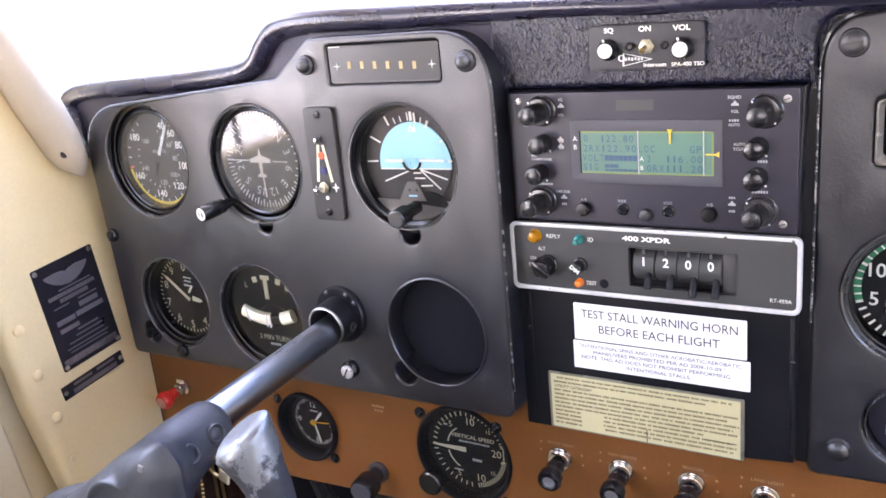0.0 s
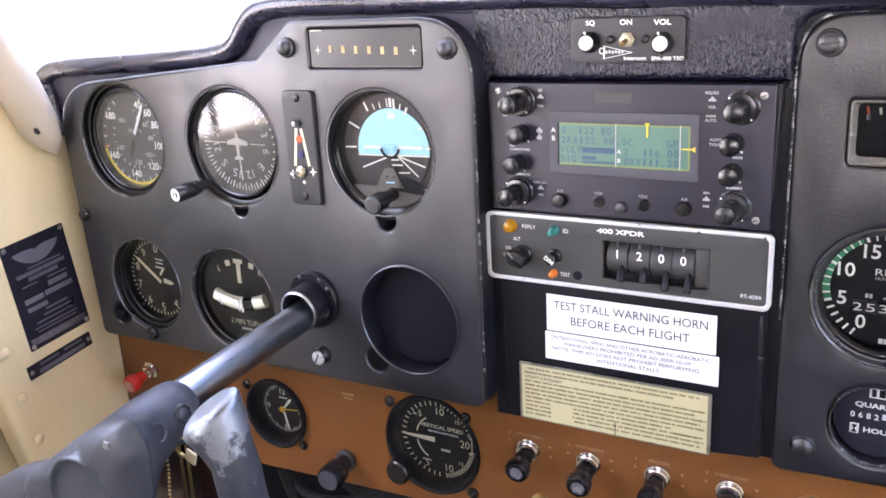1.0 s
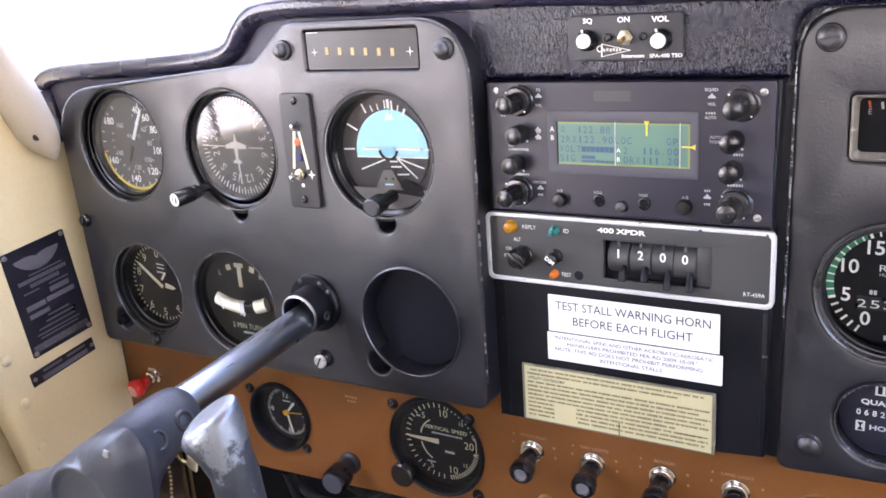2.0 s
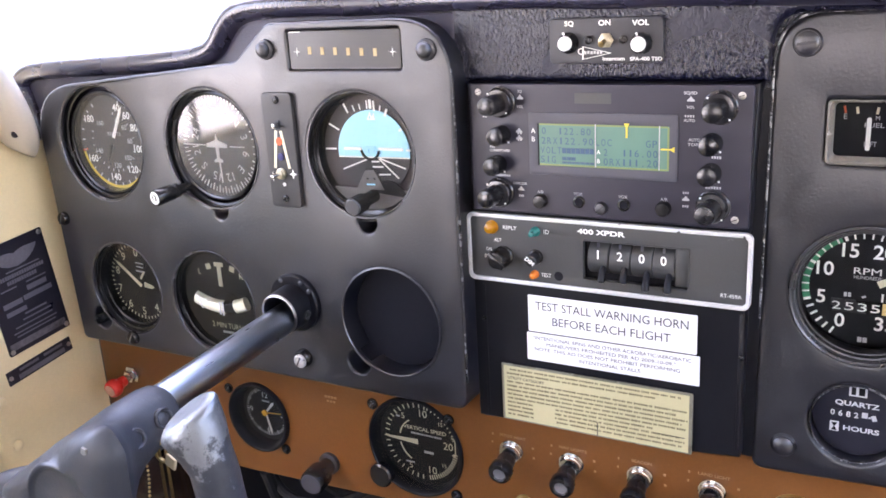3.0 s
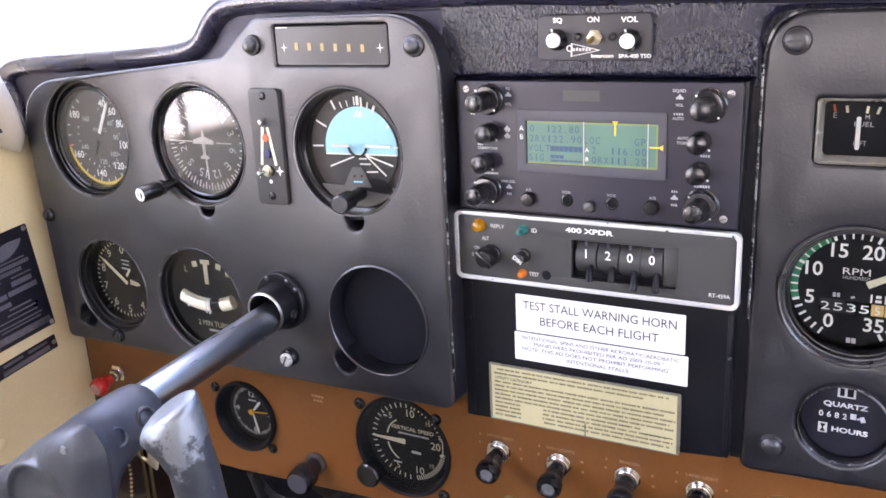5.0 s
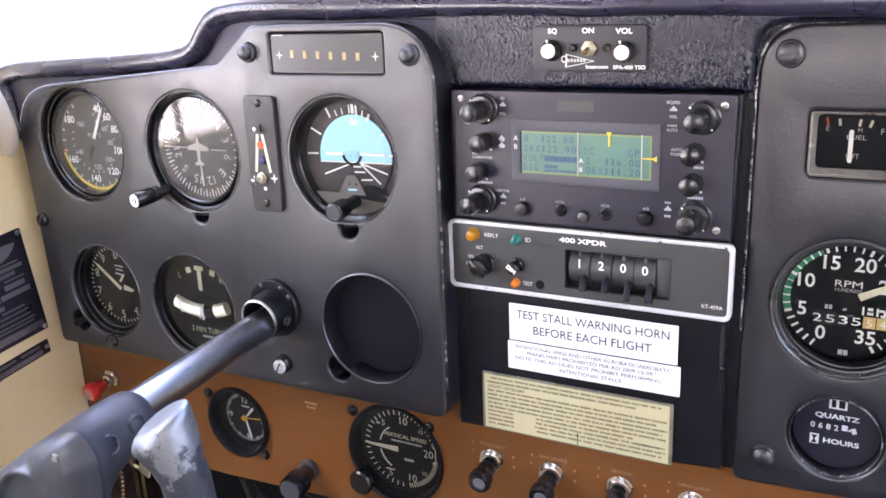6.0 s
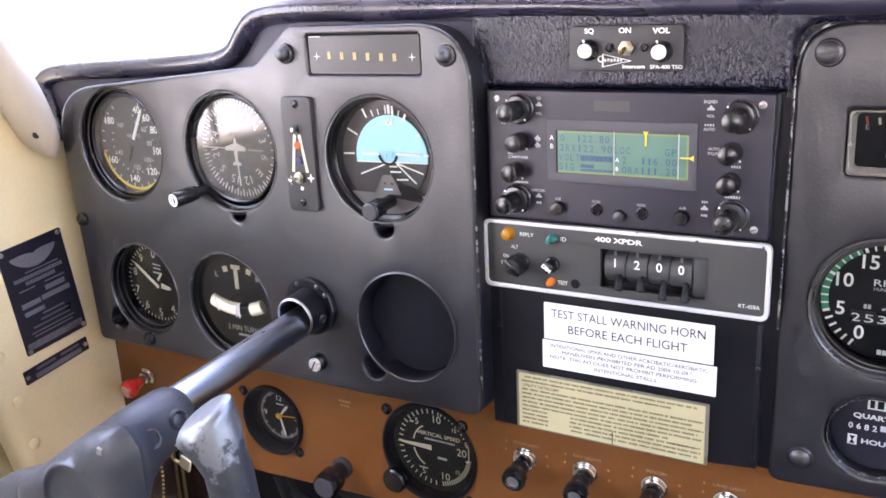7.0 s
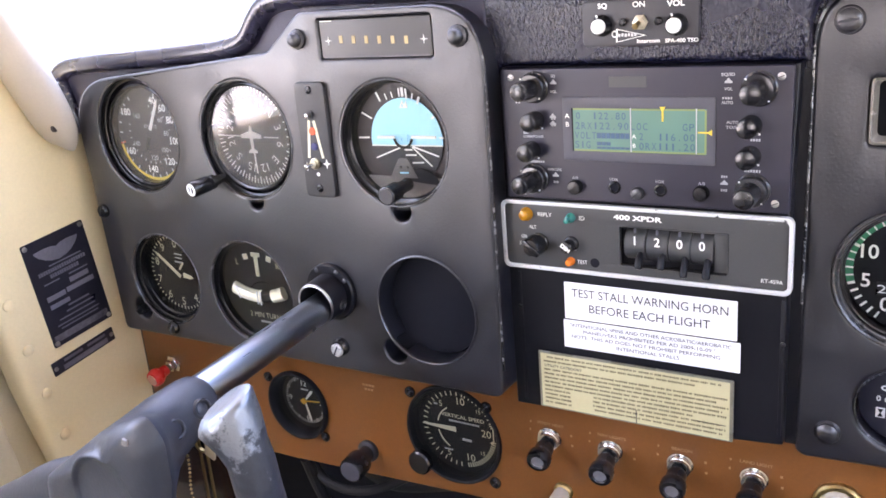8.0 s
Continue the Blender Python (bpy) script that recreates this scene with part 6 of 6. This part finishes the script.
def control_yoke():
    k = thing("control_yoke", "blue-grey painted control yoke with worn alloy horn", "control yoke")
    part("flange", at(lathe([(0.0197, 0.002), (0.0197, -0.0030), (0.0188, -0.0040), (0.0150, -0.0042), (0.0120, -0.0030)], 44), -0.2051, FACE, -0.0680), SHELL_DARK, k, "black round flange on the panel")
    placed(part("collar", lathe([(0.0146, 0.022), (0.0144, 0.004), (0.0140, 0.0), (0.0134, -0.0012), (0.0124, -0.0012), (0.0120, 0.004), (0.0112, 0.006), (0.0112, 0.03)], 40), SHELL_DARK, k, "black moulded shaft collar"), along(0))
    for a in (35, 62, 118, 262):
        x, z = -0.2051 + 0.0172 * math.cos(radians(a)), -0.0680 + 0.0172 * math.sin(radians(a))
        part("flange_screw", at(lathe([(0.0017, 0.001), (0.0016, -0.0006), (0.0008, -0.0011), (0, -0.0012)], 12), x, FACE - 0.004, z), DARK_STEEL, k)
    placed(part("collar_ring", lathe([(0.0140, -0.0004), (0.0137, -0.0015), (0.0130, -0.0019), (0.0124, -0.0012)], 40, True), STEEL, k, "bright worn collar rim"), along(0))
    placed(part("set_screw", lathe([(0.0034, 0.001), (0.0033, -0.0010), (0.0026, -0.0014), (0.0018, -0.0008), (0.0016, 0.0), (0, 0.0)], 16), DARK_STEEL, k, "recessed set screw"), along(-0.009) @ pose(0, 0, 0, 0, 12, 0) @ pose(0.0142, 0, 0, 0, 0, 90))
    placed(part("shaft", lathe([(0.0098, 0.03), (0.0098, -0.126), (0, -0.126)], 44), TUBE, k, "brushed alloy control shaft"), along(0, 0.0046))
    placed(part("shaft_hole", lathe([(0.0018, 0), (0.0016, -0.0004), (0, -0.0004)], 14), INK, k), along(0.016, 0.0046) @ pose(0, 0, 0, 0, 28, 0) @ pose(0.0100, 0, 0, 0, 0, 90))
    # hub sleeve over the shaft, flaring into the turned middle of the wheel
    mid, DISH, n = Vector((-0.2045, -0.0980)), Vector((-0.2065, -0.1110)), 96
    face = fillet([(-0.262, -0.1135), (-0.2349, -0.0955), (-0.196, -0.0712), (-0.174, -0.0610), (-0.165, -0.0740), (-0.166, -0.0960), (-0.171, -0.1250), (-0.190, -0.1560), (-0.240, -0.1620), (-0.268, -0.1500)], [0.010] * 10, 6)

    def reach(a):
        """Distance from the middle to the outline in direction a."""
        d, far = Vector((math.cos(a), math.sin(a))), 0.0
        for i, p in enumerate(face):
            p, q = Vector(p) - mid, Vector(face[(i + 1) % len(face)]) - mid
            e = q - p
            k = d.x * e.y - d.y * e.x
            if abs(k) > 1e-12:
                s, u = (p.x * e.y - p.y * e.x) / k, (p.x * d.y - p.y * d.x) / k
                if -1e-6 <= u <= 1 + 1e-6 and s > far:
                    far = s
        return far

    def clear_of(a, d, r):
        """Keeps a loop of the outline outside the round recess."""
        off = DISH - mid
        u = Vector((math.cos(a), math.sin(a)))
        k = off.dot(u)
        return max(d, k + math.sqrt(max(0.0, k * k - off.length_squared + r * r)))

    def flare(rows):
        """Rows of y, sleeve radius, share of the outline, growth past it."""
        bm, loops = bmesh.new(), []
        for y, r, share, grow in rows:
            c = Vector((mid.x, -0.0800 + (y + 0.030) * 0.08)).lerp(mid, share)
            loop = []
            for i in range(n):
                a = 2 * math.pi * i / n
                d = (1 - share) * r + share * clear_of(a, reach(a) + grow, 0.0262)
                loop.append(bm.verts.new((c.x + d * math.cos(a), y, c.y + d * math.sin(a))))
            loops.append(loop)
        return bm, loops

    rows = [(-0.1350, 0.0100, 0, 0), (-0.1350, 0.0120, 0, 0), (-0.1362, 0.0145, 0, 0), (-0.1395, 0.0164, 0, 0), (-0.145, 0.0174, 0, 0), (-0.158, 0.0178, 0, 0), (-0.165, 0.0182, 0.05, 0), (-0.173, 0.0184, 0.18, 0), (-0.181, 0.0186, 0.40, 0.001), (-0.188, 0.0186, 0.66, 0.002), (-0.1935, 0.0186, 0.88, 0.0022), (-0.1965, 0.0186, 1.0, 0.0014), (-0.1995, 0.018, 1.0, -0.0004), (-0.2022, 0.018, 1.0, -0.0034), (-0.2042, 0.018, 1.0, -0.0078)]
    bm, loops = flare(rows)
    CHIP = Vector((-0.1813, -0.0725))
    # aft face with a round recess
    for y, r, grow in ((-0.2055, 0.0256, -0.0120), (-0.2062, 0.0251, -0.0165), (-0.2064, 0.0246, -0.0250), (-0.2064, 0.0240, -1), (-0.2058, 0.0231, -1), (-0.2046, 0.0222, -1), (-0.2040, 0.0210, -1), (-0.2038, 0.0120, -1)):
        loop = []
        for i in range(n):
            a = 2 * math.pi * i / n
            d = clear_of(a, reach(a) + grow if grow > -1 else 0, r)
            loop.append(bm.verts.new((mid.x + d * math.cos(a), y, mid.y + d * math.sin(a))))
        loops.append(loop)
    for p, q in zip(loops, loops[1:]):
        for i in range(n):
            bm.faces.new((p[i], p[(i + 1) % n], q[(i + 1) % n], q[i]))
    bm.faces.new(loops[-1])
    hub = part("hub", bm, YOKE, k, "cast hub in worn blue-grey paint with a round recess")
    part("bare_chip", plate_at([[(CHIP.x - 0.0022, CHIP.y - 0.0012), (CHIP.x - 0.0004, CHIP.y - 0.0021), (CHIP.x + 0.0021, CHIP.y - 0.0014), (CHIP.x + 0.0018, CHIP.y + 0.0013), (CHIP.x - 0.0010, CHIP.y + 0.0019)]], -0.2060, 0.0018, 0.0002), CHIP_METAL, k, "pale chip where the paint is gone")
    part("left_arm", sweep([((-0.215, -0.1900, -0.1200), 0.011, 0.026), ((-0.2560, -0.1920, -0.1345), 0.0125, 0.027), ((-0.290, -0.1960, -0.1500), 0.011, 0.0245), ((-0.335, -0.2000, -0.1620), 0.011, 0.019), ((-0.385, -0.2020, -0.1440), 0.011, 0.018), ((-0.410, -0.2040, -0.0980), 0.011, 0.017)], 24, 8), YOKE, k, "blue-grey painted arm")
    part("right_arm", sweep([((-0.205, -0.1900, -0.1450), 0.012, 0.022), ((-0.175, -0.1920, -0.1660), 0.012, 0.020), ((-0.138, -0.1960, -0.1740), 0.012, 0.017), ((-0.105, -0.1990, -0.1580), 0.012, 0.015), ((-0.0895, -0.2020, -0.1280), 0.012, 0.0142), ((-0.0890, -0.2050, -0.110), 0.012, 0.0138)], 24, 8), YOKE, k, "blue-grey painted arm")
    # upright grip, cut off on a slant at its top
    rows = [(-0.0858, -0.2040, -0.150, 0.0102, 0.0106), (-0.0866, -0.2070, -0.120, 0.0097, 0.0101), (-0.0876, -0.2100, -0.090, 0.0094, 0.0098), (-0.0889, -0.2125, -0.070, 0.0097, 0.0100), (-0.0894, -0.2138, -0.056, 0.0099, 0.0100)]
    loops, bm = [], bmesh.new()
    turn = [2 * math.pi * i / 48 for i in range(48)]
    for x, y, z, a, b in rows:
        loops.append([bm.verts.new((x + a * math.cos(u), y + b * math.sin(u), z)) for u in turn])
    for part_way, scale, sink in ((0.35, 0.0110, 0.004), (0.7, 0.0126, 0.004), (1.0, 0.0130, 0.0056), (1.0, 0.0127, 0.0036), (1.0, 0.0117, 0.0019), (1.0, 0.0100, 0.0008), (1.0, 0.0078, 0.0003), (1.0, 0.0040, 0.0004)):
        loop = []
        for u in turn:
            dx, dy = scale * math.cos(u), 0.92 * scale * math.sin(u)
            level = -0.0305 + 0.50 * dx + 0.40 * dy - sink
            loop.append(bm.verts.new((-0.0894 - 0.0097 * part_way + dx, -0.2140 + dy, -0.056 + (level + 0.056) * part_way)))
        loops.append(loop)
    for p, q in zip(loops, loops[1:]):
        for i in range(48):
            bm.faces.new((p[i], p[(i + 1) % 48], q[(i + 1) % 48], q[i]))
    bm.faces.new(loops[-1])
    bm.faces.new(loops[0][::-1])
    part("horn", bm, HORN_WORN, k, "alloy grip, bare at the slanted tip under flaking paint")
    for d, a, out in ((0.1205, 21, 0.0176), (0.1420, 21, 0.0205)):
        placed(part("hub_bolt", lathe([(0.0060, 0.003), (0.0058, -0.0010), (0.0050, -0.0020), (0.0042, -0.0016), (0.0036, 0.0002), (0.0020, -0.0006), (0, -0.0008)], 24), YOKE, hub, "recessed painted bolt"), along(d, 0.0096) @ pose(0, 0, 0, 0, -a, 0) @ pose(out, 0, 0, 0, 0, 90))
    return k


control_yoke()


def key_pouch():
    c = thing("key_pouch", "glossy dark brown pouch with brass trim under the shaft", "pouch")
    part("pouch", box(-0.238, -0.165, -0.148, -0.126, -0.250, -0.108, 0.006, 3), BROWN_LEATHER, c)
    part("edge_trim", box(-0.2395, -0.2375, -0.1495, -0.1465, -0.236, -0.124, 0.0006), BRASS, c, "brass edge trim")
    for x in (-0.1900, -0.1850):
        part("brass_strip", box(x - 0.0006, x + 0.0006, -0.1560, -0.1545, -0.200, -0.0985, 0.0004), DARK_BRASS, c)
    part("ring", at(lathe([(0.0062, 0.0012), (0.0066, 0), (0.0062, -0.0012), (0.0052, -0.0012), (0.0048, 0), (0.0052, 0.0012)], 26, True), -0.1860, -0.1540, -0.1010, 0, 0, 20), BRASS, c)
    part("pale_tab", at(box(-0.0036, 0.0036, -0.0008, 0.0008, -0.0042, 0.0042, 0.0007), -0.1795, -0.1575, -0.1035, 8, 24, 0), DOOR, c, "small cream plastic tab")
    bm = bmesh.new()
    for i in range(24):
        bmesh.ops.create_uvsphere(bm, u_segments=8, v_segments=6, radius=0.0008, matrix=Matrix.Translation((-0.205 + 0.0012 * math.sin(i * 0.4), -0.153, -0.106 - 0.0027 * i)))
    part("bead_chain", bm, BRASS, c, "fine bead chain")


key_pouch()


# ---- port wall ----
def data_plate():
    p = thing("data_plate", "black anodised maker's plate riveted to the cream wall", "placard")
    m = on_wall(WALL, -0.0332, -0.0845, 6.6)
    w, h = 0.0570, 0.0875
    placed(part("plate", flat_curve([rounded(-w / 2, -h / 2, w / 2, h / 2, 0.0015)], 0.0010, 0.0002), PLACARD, p), m @ Matrix.Translation((0, -0.001, 0)))
    emblem = [(-0.0205, 0.0345), (-0.010, 0.0352), (-0.004, 0.0345), (0, 0.0330), (0.004, 0.0345), (0.010, 0.0352), (0.0205, 0.0345), (0.0195, 0.0322), (0.0165, 0.0290), (0.0120, 0.0258), (0.0070, 0.0236), (0, 0.0225), (-0.0070, 0.0236), (-0.0120, 0.0258), (-0.0165, 0.0290), (-0.0195, 0.0322)]
    placed(part("emblem", flat_curve([emblem], 0.0003), PLATE_INK, p), m @ Matrix.Translation((0, -0.0014, 0)))
    rng = random.Random(3)
    rows = [(0.004, 0.0203, 0.030, 0.0010)]
    for z, wd, ht in ((0.0165, 0.044, 0.0030), (0.0120, 0.026, 0.0030)):
        u = -wd / 2
        while u < wd / 2:
            k = rng.uniform(0.0018, 0.0026)
            rows.append((u + k / 2, z, k * 0.72, ht))
            u += k
    rows += [(-0.013, 0.0075, 0.014, 0.0010), (0.012, 0.0075, 0.018, 0.0010), (0.011, 0.0025, 0.018, 0.0040), (-0.013, -0.0045, 0.017, 0.0040), (0.010, -0.0040, 0.026, 0.0040), (-0.012, -0.0115, 0.018, 0.0036), (0.004, -0.0160, 0.020, 0.0014), (0.004, -0.0200, 0.026, 0.0012), (0, -0.0240, 0.034, 0.0010), (0, -0.0280, 0.040, 0.0010), (0, -0.0310, 0.036, 0.0010)]
    placed(part("small_print", bars([(*r, 0) for r in rows], 0), PLATE_INK, p), m @ Matrix.Translation((0, -0.0013, 0)))
    placed(part("worn_strip", flat_curve([rounded(-w / 2 + 0.002, -0.0400, w / 2 - 0.003, -0.0345, 0.001)], 0.0002), material("scraped plate", (0.16, 0.15, 0.17), 0.4, 0.4, 300, 0.5, 0.1, 400, 40), p, "scraped lower edge"), m @ Matrix.Translation((0, -0.0012, 0)))
    for u, v in ((-1, 1), (1, 1), (1, -1), (-1, -1)):
        placed(part("rivet", lathe([(0.0021, 0), (0.0018, -0.0009), (0, -0.0013)], 16), STEEL, p), m @ pose(u * (w / 2 - 0.003), -0.001, v * (h / 2 - 0.003)))


def small_plate():
    p = thing("model_plate", "narrow black placard strip riveted to the cream wall", "placard")
    m = on_wall(WALL, -0.0323, -0.1435, 8.0)
    placed(part("plate", flat_curve([rounded(-0.0305, -0.0058, 0.0305, 0.0058, 0.0008)], 0.0010, 0.0002), PLACARD, p), m @ Matrix.Translation((0, -0.001, 0)))
    placed(part("small_print", bars([(-0.010, 0.0030, 0.018, 0.0022, 0), (0.013, 0.0030, 0.018, 0.0022, 0), (0.001, -0.0024, 0.044, 0.0040, 0)], 0), PLATE_INK, p), m @ Matrix.Translation((0, -0.0013, 0)))
    for u in (-0.0278, 0.0278):
        placed(part("rivet", lathe([(0.0019, 0), (0.0016, -0.0009), (0, -0.0013)], 16), STEEL, p), m @ pose(u, -0.001, 0.0))


data_plate()
small_plate()


# ---- footwell ----
def cable(name, label, pts, r, mat):
    c = tagged(part(name, sweep([(p, r, r) for p in pts], 10, 8, True, (0.3, 1, 0.1)), mat), label, "cable")
    return c


cable("control_cable", "black control cable under the lower panel", [(-0.32, 0.06, -0.24), (-0.29, 0.05, -0.27), (-0.25, 0.06, -0.275), (-0.20, 0.08, -0.25), (-0.17, 0.10, -0.24)], 0.004, RUBBER)
cable("wire_bundle", "black wiring bundle under the lower panel", [(-0.33, 0.12, -0.28), (-0.27, 0.11, -0.30), (-0.20, 0.12, -0.29), (-0.10, 0.12, -0.27), (0.05, 0.14, -0.25)], 0.008, RUBBER)
cable("control_cable", "black control cable under the lower panel", [(-0.30, 0.04, -0.245), (-0.30, 0.07, -0.32), (-0.28, 0.14, -0.42), (-0.27, 0.3, -0.6)], 0.005, RUBBER)
# black sheet added to stand for the shade in the footwell
tagged(part("under_panel_shelf", box(-0.45, 0.58, 0.14, 0.17, -0.60, -0.20, 0.005), VOID), "matt black sheet added to keep the footwell dark", "panel", "", "structure")
